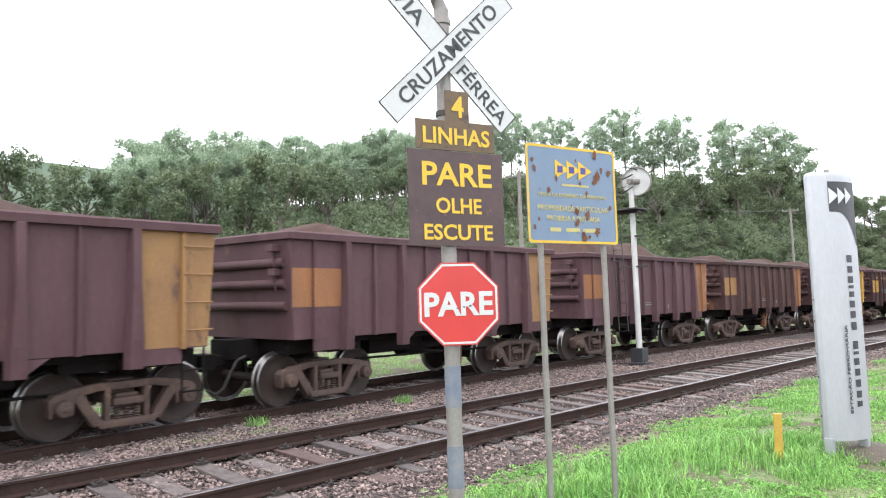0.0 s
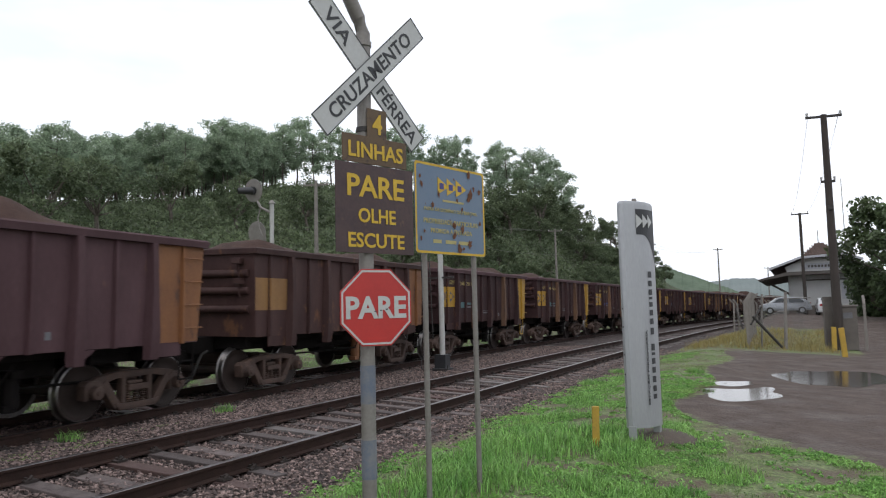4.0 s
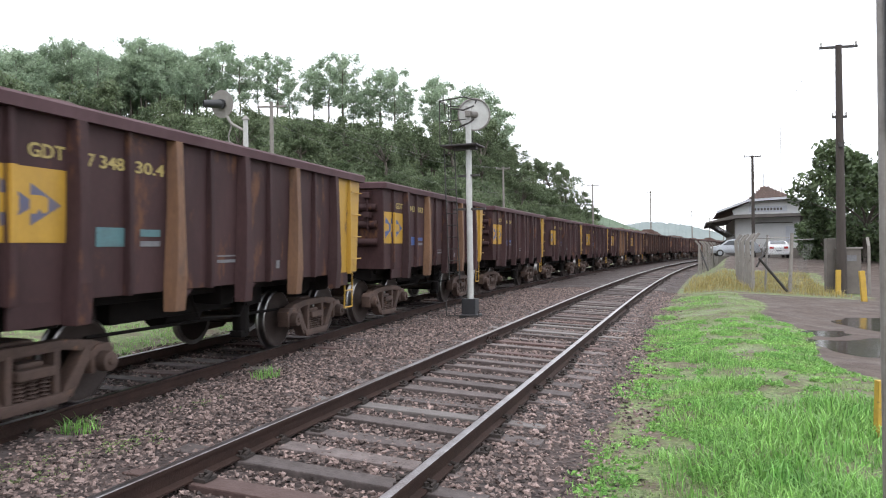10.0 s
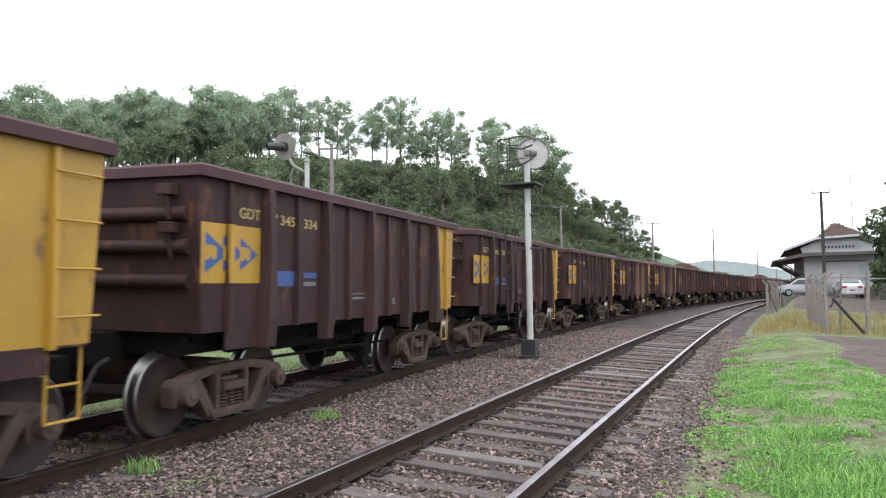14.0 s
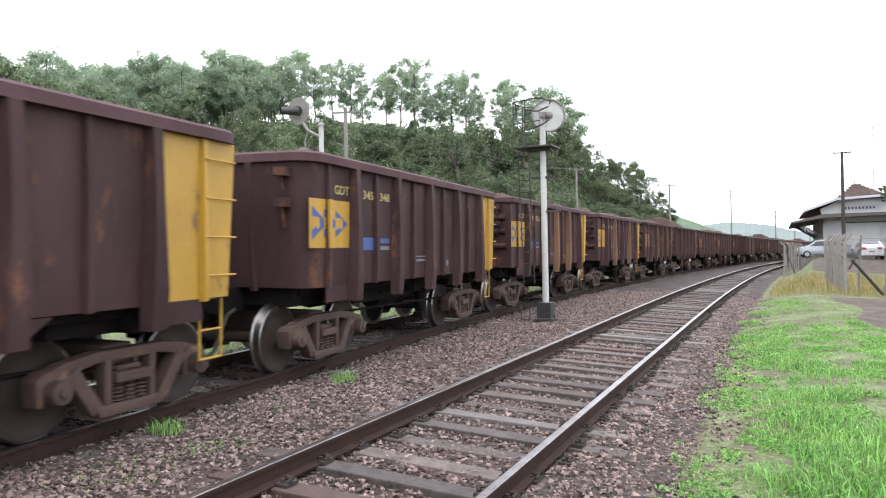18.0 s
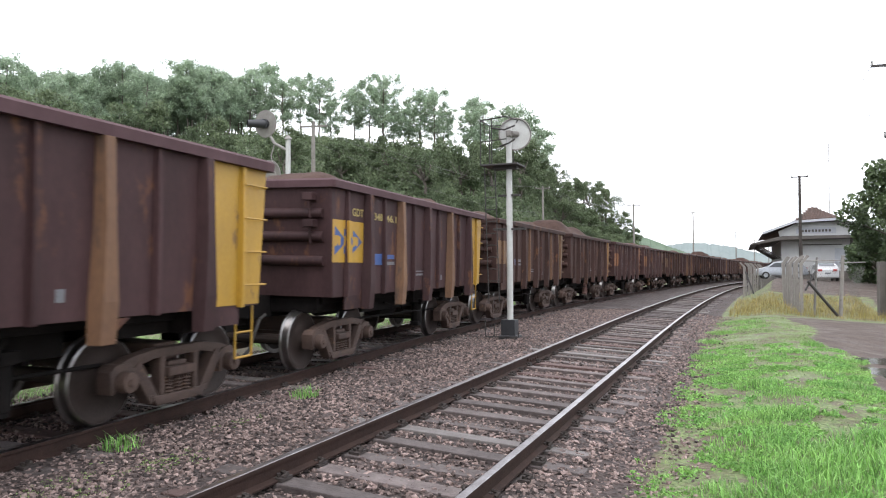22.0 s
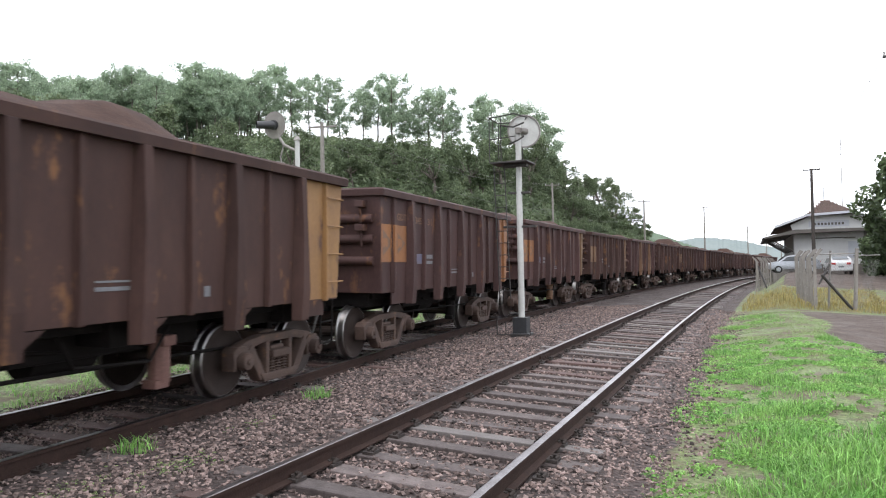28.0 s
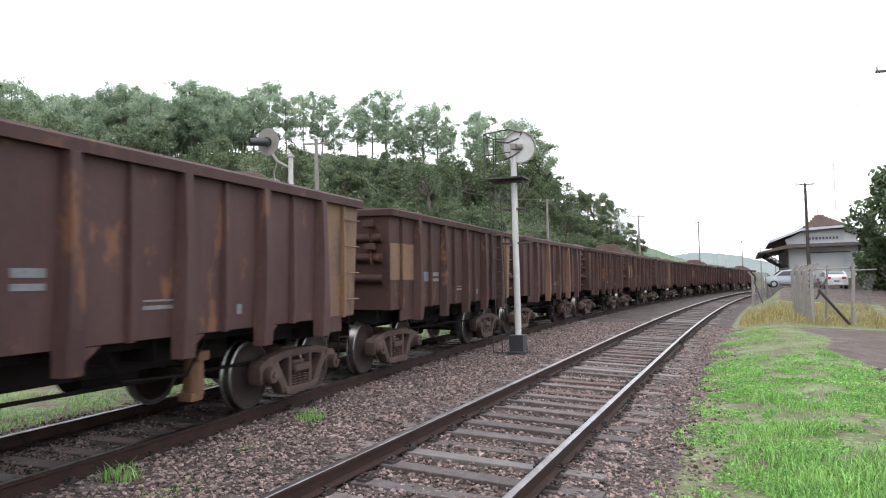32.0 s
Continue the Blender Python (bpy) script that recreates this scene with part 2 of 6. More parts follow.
M["signred"] = surface("sign_red", (0.62, 0.035, 0.028), (0.52, 0.03, 0.025), 4, 0.35, bump=0.03)
M["signblue"] = surface("faded_blue_plate", (0.150, 0.225, 0.335), (0.185, 0.25, 0.345), 5, 0.5, bump=0.06, spots=(0.21, 0.085, 0.04), spot_at=0.63)
M["paleyellow"] = surface("faded_yellow_lettering", (0.60, 0.50, 0.16), (0.45, 0.40, 0.18), 8, 0.5, bump=0.02)
M["navy"] = surface("logo_blue", (0.05, 0.045, 0.26), (0.06, 0.05, 0.22), 8, 0.5, bump=0.02)
M["galv"] = surface("galvanised_steel", (0.33, 0.31, 0.29), (0.25, 0.225, 0.205), 6, 0.55, metal=0.35, bump=0.08, spots=(0.21, 0.15, 0.11), spot_at=0.66)
M["wrapblue"] = surface("worn_blue_band", (0.14, 0.17, 0.24), (0.25, 0.25, 0.26), 9, 0.6, bump=0.05)
M["alu"] = surface("brushed_aluminium_panel", (0.50, 0.51, 0.53), (0.43, 0.435, 0.45), 1.2, 0.45, metal=0.35, bump=0.03, spots=(0.36, 0.34, 0.33), spot_at=0.66, streak=0.3)
M["stake"] = surface("yellow_stake_paint", (0.66, 0.42, 0.05), (0.45, 0.29, 0.05), 9, 0.65, bump=0.2, spots=(0.17, 0.12, 0.06), spot_at=0.60)
M["concrete"] = surface("weathered_concrete", (0.30, 0.275, 0.25), (0.21, 0.19, 0.17), 4, 0.9, bump=0.4, fine=50, spots=(0.12, 0.105, 0.09), spot_at=0.60, vary=0.1)
M["darkwood"] = surface("creosoted_pole_wood", (0.045, 0.035, 0.030), (0.075, 0.06, 0.052), 5, 0.85, bump=0.4, fine=40, streak=0.2)
M["steel"] = surface("dark_steel", (0.05, 0.048, 0.048), (0.09, 0.08, 0.075), 8, 0.6, metal=0.5, bump=0.1)
M["wire"] = surface("fence_wire", (0.25, 0.245, 0.24), (0.17, 0.15, 0.14), 8, 0.6, metal=0.5, bump=0)
M["plaster"] = surface("whitewashed_wall", (0.78, 0.78, 0.77), (0.66, 0.65, 0.64), 0.8, 0.9, bump=0.15, spots=(0.33, 0.31, 0.285), spot_at=0.62)
M["stonebase"] = surface("dark_stone_base", (0.13, 0.115, 0.105), (0.20, 0.175, 0.155), 2, 0.9, bump=0.4)
M["rooftile"] = surface("clay_roof_tile", (0.150, 0.085, 0.065), (0.100, 0.070, 0.060), 2.5, 0.9, bump=0.4, vary=0.25)
M["trim"] = surface("bluish_white_trim", (0.62, 0.63, 0.68), (0.52, 0.53, 0.57), 2, 0.6, bump=0.05)
M["canopy"] = surface("dark_canopy_sheet", (0.10, 0.088, 0.08), (0.15, 0.13, 0.115), 1.5, 0.8, bump=0.2)
M["carwhite"] = surface("white_car_paint", (0.72, 0.72, 0.73), (0.66, 0.66, 0.67), 2, 0.25, bump=0)
M["carsilver"] = surface("silver_car_paint", (0.42, 0.44, 0.47), (0.38, 0.40, 0.43), 2, 0.3, metal=0.5, bump=0)
M["glass"] = surface("dark_window_glass", (0.03, 0.035, 0.04), (0.045, 0.05, 0.055), 2, 0.08, bump=0)
M["redlight"] = surface("red_lamp_lens", (0.5, 0.03, 0.03), (0.4, 0.02, 0.02), 6, 0.2, bump=0)
M["tyre"] = surface("tyre_rubber", (0.02, 0.02, 0.02), (0.04, 0.038, 0.036), 8, 0.85, bump=0.1)
M["water"] = surface("puddle_water", (0.055, 0.045, 0.04), (0.07, 0.06, 0.05), 2, 0.06, bump=0.0)
# distance haze is mixed straight into these two hill colours
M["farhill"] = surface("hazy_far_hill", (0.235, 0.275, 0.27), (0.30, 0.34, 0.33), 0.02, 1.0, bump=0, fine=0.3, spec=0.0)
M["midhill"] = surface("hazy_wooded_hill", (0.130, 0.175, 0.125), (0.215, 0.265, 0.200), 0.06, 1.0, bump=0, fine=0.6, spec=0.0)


# ---- mesh helpers ----
class Shape:
    """Collects the faces of one part."""

    def __init__(self):
        self.v, self.f = [], []

    def add(self, verts, faces, m=None):
        k = len(self.v)
        self.v += [tuple(m @ Vector(p)) if m else tuple(p) for p in verts]
        self.f += [[i + k for i in q] for q in faces]
        return self

    def box(self, x0, y0, z0, x1, y1, z1, m=None):
        v = [(x, y, z) for z in (z0, z1) for x, y in ((x0, y0), (x1, y0), (x1, y1), (x0, y1))]
        return self.add(v, [(3, 2, 1, 0), (4, 5, 6, 7), (0, 1, 5, 4), (1, 2, 6, 5), (2, 3, 7, 6), (3, 0, 4, 7)], m)

    def tube(self, p, q, r0, r1=None, n=10, caps=True, m=None):
        r1 = r0 if r1 is None else r1
        p, q = Vector(p), Vector(q)
        d = (q - p).normalized()
        a = d.orthogonal().normalized()
        b = d.cross(a)
        v = [c + (a * math.cos(2 * math.pi * i / n) + b * math.sin(2 * math.pi * i / n)) * r for c, r in ((p, r0), (q, r1)) for i in range(n)]
        f = [(i, (i + 1) % n, n + (i + 1) % n, n + i) for i in range(n)]
        if caps:
            f += [tuple(range(n))[::-1], tuple(range(n, 2 * n))]
        return self.add(v, f, m)

    def path(self, pts, r, n=8):
        for p, q in zip(pts, pts[1:]):
            self.tube(p, q, r, r, n)
        return self

    def line(self, pts, r, n=6):
        """One unbroken bent tube."""
        k0 = len(self.v)
        pts = [Vector(p) for p in pts]
        for i, p in enumerate(pts):
            d = (pts[min(i + 1, len(pts) - 1)] - pts[max(i - 1, 0)]).normalized()
            a = (Vector((0, 0, 1)) if abs(d.z) < 0.9 else Vector((1, 0, 0))).cross(d).normalized()
            b = d.cross(a)
            self.v += [tuple(p + (a * math.cos(6.2832 * j / n) + b * math.sin(6.2832 * j / n)) * r) for j in range(n)]
        for i in range(len(pts) - 1):
            self.f += [[k0 + i * n + j, k0 + i * n + (j + 1) % n, k0 + (i + 1) * n + (j + 1) % n, k0 + (i + 1) * n + j] for j in range(n)]
        self.f += [list(range(k0, k0 + n))[::-1], list(range(len(self.v) - n, len(self.v)))]
        return self

    def lathe(self, profile, n=20, m=None):
        """profile: (radius, height along x) points, turned about the x axis."""
        v = [(h, r * math.cos(2 * math.pi * i / n), r * math.sin(2 * math.pi * i / n)) for r, h in profile for i in range(n)]
        f = [(k * n + i, k * n + (i + 1) % n, (k + 1) * n + (i + 1) % n, (k + 1) * n + i) for k in range(len(profile) - 1) for i in range(n)]
        return self.add(v, f, m)

    def prism(self, poly, x0, x1, m=None):
        """poly in (y, z), drawn out along x."""
        n = len(poly)
        v = [(x, y, z) for x in (x0, x1) for y, z in poly]
        f = [(i, (i + 1) % n, n + (i + 1) % n, n + i) for i in range(n)] + [tuple(range(n))[::-1], tuple(range(n, 2 * n))]
        return self.add(v, f, m)

    def beam(self, p, q, w, d):
        """A bar in the yz plane from p to q (y, z), w wide, from x = d[0] to d[1]."""
        p, q = Vector(p), Vector(q)
        s = (q - p).normalized()
        o = Vector((-s.y, s.x)) * w / 2
        return self.prism([tuple(p + o), tuple(p - o), tuple(q - o), tuple(q + o)], *d)

    def mesh(self, name, bevel=0.0, smooth=False):
        bm = bmesh.new()
        vs = [bm.verts.new(p) for p in self.v]
        for q in self.f:
            try:
                bm.faces.new([vs[i] for i in q])
            except ValueError:
                pass
        bmesh.ops.recalc_face_normals(bm, faces=bm.faces)
        if bevel:
            es = [e for e in bm.edges if len(e.link_faces) == 2 and e.calc_face_angle(0) > 0.6]
            bmesh.ops.bevel(bm, geom=es, offset=bevel, segments=2, profile=0.6, affect="EDGES", clamp_overlap=True)
        me = bpy.data.meshes.new(name)
        bm.to_mesh(me)
        bm.free()
        if smooth:
            me.polygons.foreach_set("use_smooth", [True] * len(me.polygons))
            me.set_sharp_from_angle(angle=radians(35))
        me.materials.append(None)
        return me


def place(name, me, mat, parent=None, label="", m=None):
    """An object on a mesh, with its own material."""
    ob = new(name, me)
    if not me.materials:
        me.materials.append(None)
    ob.material_slots[0].link = "OBJECT"
    ob.material_slots[0].material = M[mat] if isinstance(mat, str) else mat
    if parent:
        ob.parent = parent
    if m is not None:
        ob.matrix_basis = m
    if label:
        ob["label"] = label
    return ob


def raw(name, verts, faces, mat):
    me = bpy.data.meshes.new(name)
    me.from_pydata(verts, [], faces)
    me.materials.append(None)
    return me


WORDS = {}


def word_mesh(text, bold=0.0):
    """Lettering one metre wide and high, centred, flat in xy."""
    if (text, bold) not in WORDS:
        cu = bpy.data.curves.new("lettering", "FONT")
        cu.body, cu.size, cu.extrude, cu.offset, cu.resolution_u = text, 1.0, 0.02, bold, 3
        ob = new("lettering", cu)
        me = bpy.data.meshes.new_from_object(ob.evaluated_get(bpy.context.evaluated_depsgraph_get()))
        bpy.data.objects.remove(ob)
        bpy.data.curves.remove(cu)
        co = np.zeros(len(me.vertices) * 3)
        me.vertices.foreach_get("co", co)
        co = co.reshape(-1, 3)
        lo, hi = co.min(0), co.max(0)
        co[:, :2] = (co[:, :2] - (lo + hi)[:2] / 2) / (hi - lo)[:2]
        co[:, 2] = (co[:, 2] - lo[2]) / (hi[2] - lo[2])
        me.vertices.foreach_set("co", co.ravel())
        me.materials.clear()
        me.materials.append(None)
        WORDS[text, bold] = me
    return WORDS[text, bold]


def facing(origin, right, turn=0.0):
    """Frame of an upright plate: x to its right, y up, z out of it."""
    r = Vector((right[0], right[1], 0)).normalized()
    u = Vector((0, 0, 1))
    o = r.cross(u)
    m = Matrix((r, u, o)).transposed().to_4x4()
    return Matrix.Translation(origin) @ m @ Matrix.Rotation(turn, 4, "Z")


def lettering(text, plate, x, y, w, h, mat, parent, bold=0.0, out=0.004, turn=0.0):
    m = plate @ Matrix.Translation((x, y, out)) @ Matrix.Rotation(turn, 4, "Z") @ Matrix.Diagonal((w, h, 0.003, 1))
    return place("lettering", word_mesh(text, bold), mat, parent, "", m)


def flat(name, plate, poly, depth, mat, parent, label="", out=0.0, bevel=0.0):
    """A thin plate with the outline poly (x, y) on the frame of an upright plate."""
    s = Shape()
    n = len(poly)
    s.add([(x, y, z) for z in (out, out + depth) for x, y in poly], [(i, (i + 1) % n, n + (i + 1) % n, n + i) for i in range(n)] + [tuple(range(n))[::-1], tuple(range(n, 2 * n))], plate)
    return place(name, s.mesh(name, bevel), mat, parent, label)


def rect(x0, y0, x1, y1):
    return [(x0, y0), (x1, y0), (x1, y1), (x0, y1)]


def empty(name, m, label, category, group=""):
    ob = new(name)
    ob.empty_display_size = 0.3
    ob.matrix_basis = m
    return tagged(ob, label, category, group)


# ---- plan ----
def bend(y):
    """How far the line has swung to the right at y."""
    return max(0.0, y - 20) ** 2 / 1560


def far_line(y):
    """Centre of the track on which the train runs."""
    if y < 14:
        d = max(y, 2.0) - 8
        return -4.408 - 0.0678 * d - 0.0008 * d * d - 0.058 * min(0.0, y - 2.0)
    return -5.30 + 0.456 * math.exp(-0.1697 * (y - 14)) + bend(y)


def step01(a, b, x):
    t = min(1.0, max(0.0, (x - a) / (b - a)))
    return t * t * (3 - 2 * t)


RIDGE = ((-5, 0), (4, 0.2), (6, 0.9), (7.6, 1.4), (9.4, 3.5), (12, 4.6), (14, 5.4), (17, 6.7), (24, 7.9), (32, 8.2), (37, 8.1), (41, 7.3), (44, 6.7), (52, 5.8), (60, 4.8), (68, 4.4), (80, 5.4), (120, 7))


def hill(x, y):
    dx, dy = x - 3, y
    r = math.hypot(dx, dy)
    az = math.degrees(math.atan2(-dx, dy))
    if az < -5 or az > 140 or x - bend(y) > -14:
        return 0.0
    e = np.interp(az, [a for a, _ in RIDGE], [b for _, b in RIDGE])
    top = 115 + 55 * step01(18, 8, az)
    foot = 17 / max(0.12, math.sin(radians(az))) if az < 90 else 17
    h = top * math.tan(radians(e)) + 1.6
    s = (r - foot) / max(10.0, top - foot)
    s = min(1.0, max(0.0, s))
    return h * (0.25 * s + 0.75 * s * s * (3 - 2 * s)) + (0.25 * (r - top) * math.tan(radians(e)) * step01(top, top + 60, r) if r > top else 0) * 0.3


def ground_z(x, y):
    u, v = x - bend(y), x - far_line(y)
    z = 0.0
    if u > 0:
        z = -0.048 + 0.03 * step01(0.85, 1.05, u) - 0.04 * step01(1.3, 1.75, u) + 0.27 * step01(1.7, 4.0, u)
        z += 0.95 * step01(38, 62, y) * step01(2.6, 4.2, u)
    else:
        g = (far_line(y) + 1.05) - bend(y)
        z = -0.048 + 0.034 * step01(-0.85, -1.05, u) - 0.185 * step01(-1.5, g, u) if u > g else -0.193 - 0.075 * step01(0.95, 0.7, v)
        if v < -0.8:
            z = -0.268 + 0.05 * step01(-0.8, -1.0, v) + 0.03 * step01(-1.8, -3.2, v)
    return z + hill(x, y) - math.tan(radians(CANT)) * min(12.0, max(-120.0, x))


def raised(x, y, z):
    """A place given in the plane of the tracks, in the upright world."""
    return tuple(LEVEL @ Vector((x, y, z)))


# ---- ground ----
def ground_material():
    m = bpy.data.materials.new("ground_surface")
    m.use_nodes = True
    n, l = m.node_tree.nodes, m.node_tree.links
    b = n["Principled BSDF"]
    co = n.new("ShaderNodeTexCoord")

    def nz(scale, detail=6, rough=0.6):
        t = n.new("ShaderNodeTexNoise")
        t.inputs["Scale"].default_value, t.inputs["Detail"].default_value, t.inputs["Roughness"].default_value = scale, detail, rough
        l.new(co.outputs["Object"], t.inputs["Vector"])
        return t.outputs[0]

    def mixed(a, c, fac):
        x = n.new("ShaderNodeMix")
        x.data_type = "RGBA"
        for k, q in ((6, a), (7, c)):
            if isinstance(q, tuple):
                x.inputs[k].default_value = darkened(q)
            else:
                l.new(q, x.inputs[k])
        l.new(fac, x.inputs[0])
        return x.outputs[2]

    def ranged(v, lo, hi):
        r = n.new("ShaderNodeMapRange")
        r.inputs["From Min"].default_value, r.inputs["From Max"].default_value = lo, hi
        l.new(v, r.inputs[0])
        return r.outputs[0]

    def plus(a, c, k):
        x = n.new("ShaderNodeMath")
        x.operation = "MULTIPLY_ADD"
        l.new(c, x.inputs[0])
        x.inputs[1].default_value = k
        l.new(a, x.inputs[2])
        return x.outputs[0]

    vor = n.new("ShaderNodeTexVoronoi")
    vor.inputs["Scale"].default_value = 20
    l.new(co.outputs["Object"], vor.inputs["Vector"])
    gravel = mixed((0.026, 0.019, 0.018), (0.118, 0.088, 0.082), ranged(vor.outputs["Color"], 0.1, 0.9))
    gravel = mixed(gravel, (0.085, 0.062, 0.055), ranged(nz(0.7), 0.50, 0.75))
    grass = mixed((0.085, 0.120, 0.046), (0.275, 0.335, 0.145), ranged(nz(13.0, 8, 0.8), 0.38, 0.62))
    grass = mixed(grass, (0.15, 0.118, 0.082), ranged(nz(1.3, 8, 0.7), 0.47, 0.57))
    dirt = mixed((0.080, 0.058, 0.049), (0.160, 0.122, 0.104), ranged(nz(2.2, 8, 0.7), 0.35, 0.7))
    wood = mixed((0.035, 0.050, 0.022), (0.105, 0.130, 0.058), ranged(nz(0.35, 8, 0.75), 0.35, 0.65))
    at = n.new("ShaderNodeAttribute")
    at.attribute_name = "zone"
    sp = n.new("ShaderNodeSeparateColor")
    l.new(at.outputs["Color"], sp.inputs[0])
    edge = nz(2.6, 7, 0.75)
    col = gravel
    for chan, c in ((1, grass), (2, dirt), (0, wood)):
        col = mixed(col, c, ranged(plus(sp.outputs[chan], edge, 0.9), 0.90, 1.02))
    l.new(col, b.inputs["Base Color"])
    wet = ranged(nz(0.9, 5), 0.45, 0.7)
    rr = n.new("ShaderNodeMapRange")
    rr.inputs["To Min"].default_value, rr.inputs["To Max"].default_value = 0.95, 0.62
    l.new(wet, rr.inputs[0])
    l.new(rr.outputs[0], b.inputs["Roughness"])
    b.inputs["Specular IOR Level"].default_value = 0.3
    bp = n.new("ShaderNodeBump")
    bp.inputs["Strength"].default_value, bp.inputs["Distance"].default_value = 0.8, 0.03
    l.new(vor.outputs["Distance"], bp.inputs["Height"])
    l.new(bp.outputs[0], b.inputs["Normal"])
    return m


def in_lot(x, y):
    """How far a point lies in the bare yard beside the line (0 to 1)."""
    u = x - bend(y)
    edge = 4.3 - 0.030 * (y - 20) + 0.25 * math.sin(y * 0.8)
    a = step01(edge, edge + 0.9, u) * step01(10.5, 14.5, y + 0.9 * (u - 4.5)) * step01(31.5, 30.0, y)
    road = step01(8.6, 9.4, u) * step01(20, 24, y)
    yard = step01(47, 50, y) * step01(3.4, 4.4, u)
    return max(a, road, yard)


def axis(knots):
    out = []
    for a, b, d in knots:
        out += list(np.arange(a, b, d))
    return out + [knots[-1][1]]


gx = axis([(-3000, -400, 260), (-400, -130, 18), (-130, -16, 2.5), (-16, -8, 0.8), (-8, 6, 0.22), (6, 16, 0.7), (16, 60, 5), (60, 400, 40), (400, 3000, 260)])
gy = axis([(-3000, -200, 280), (-200, -20, 15), (-20, 0, 1.0), (0, 26, 0.3), (26, 60, 0.8), (60, 200, 2.5), (200, 500, 25), (500, 3000, 250)])
PUDDLES = ((5.7, 16.3, 0.8, 1.7), (7.7, 21.3, 1.5, 1.4), (5.4, 18.2, 0.45, 1.4))
gv, gz = [], []
for y in gy:
    for x in gx:
        z = ground_z(x, y)
        u, v = x - bend(y), x - far_line(y)
        if abs(x) < 16 and y < 60:
            z += 0.016 * noise.noise((x * 1.1, y * 1.1, 0)) + 0.012 * noise.noise((x * 4, y * 4, 3))
            for cx, cy, rr, sq in PUDDLES:
                q = step01(rr * 2.0, rr * 1.15, math.hypot(x - cx, (y - cy) / sq))
                z += (ground_z(cx, cy) - 0.03 - z) * q
        gv.append((x, y, z))
        g = max(step01(1.55, 2.3, u), step01(-1.15, -1.7, v)) if y < 400 else 1.0
        d = in_lot(x, y)
        w = step01(0.4, 1.2, hill(x, y))
        gz += [w, g, d, 1.0]
nx = len(gx)
gf = [(j * nx + i, j * nx + i + 1, (j + 1) * nx + i + 1, (j + 1) * nx + i) for j in range(len(gy) - 1) for i in range(nx - 1)]
gme = bpy.data.meshes.new("ground")
gme.from_pydata(gv, [], gf)
gme.polygons.foreach_set("use_smooth", [True] * len(gf))
zone = gme.color_attributes.new("zone", "FLOAT_COLOR", "POINT")
zone.data.foreach_set("color", gz)
ground = place("ground", gme, ground_material())
tagged(ground, "ballast, grass and bare earth rising to a wooded hill", "ground", kind="structure")


# ---- tracks ----
# the train's track leans less than the near one
TILT = 0.0312
RAIL = [(-0.07, 0), (0.07, 0), (0.07, 0.014), (0.012, 0.03), (0.011, 0.125), (0.036, 0.137), (0.036, 0.166), (0.026, 0.17), (-0.026, 0.17), (-0.036, 0.166), (-0.036, 0.137), (-0.011, 0.125), (-0.012, 0.03), (-0.07, 0.014)]
STATIONS = [-60, -40, -20, -8] + [0 + 1.5 * i for i in range(20)] + [30 + 4 * i for i in range(18)] + [102 + 10 * i for i in range(14)]


def rail_mesh(centre, off, z, head, tilt):
    s = Shape()
    n = len(RAIL)
    for y in STATIONS:
        d = Vector((centre(y + 0.5) - centre(y - 0.5), 1, 0)).normalized()
        o = Vector((d.y, -d.x, 0))
        c = Vector((centre(y), y, z + off * tilt)) + o * off
        for a, h in RAIL:
            p = c + o * a
            s.v.append((p.x, p.y, p.z + h))
    for k in range(len(STATIONS) - 1):
        for i in range(n):
            top = 6 <= i <= 8
            if top == head:
                s.f.append([k * n + i, k * n + (i + 1) % n, (k + 1) * n + (i + 1) % n, (k + 1) * n + i])
    me = bpy.data.meshes.new("rail")
    me.from_pydata(s.v, [], s.f)
    me.materials.append(None)
    return me


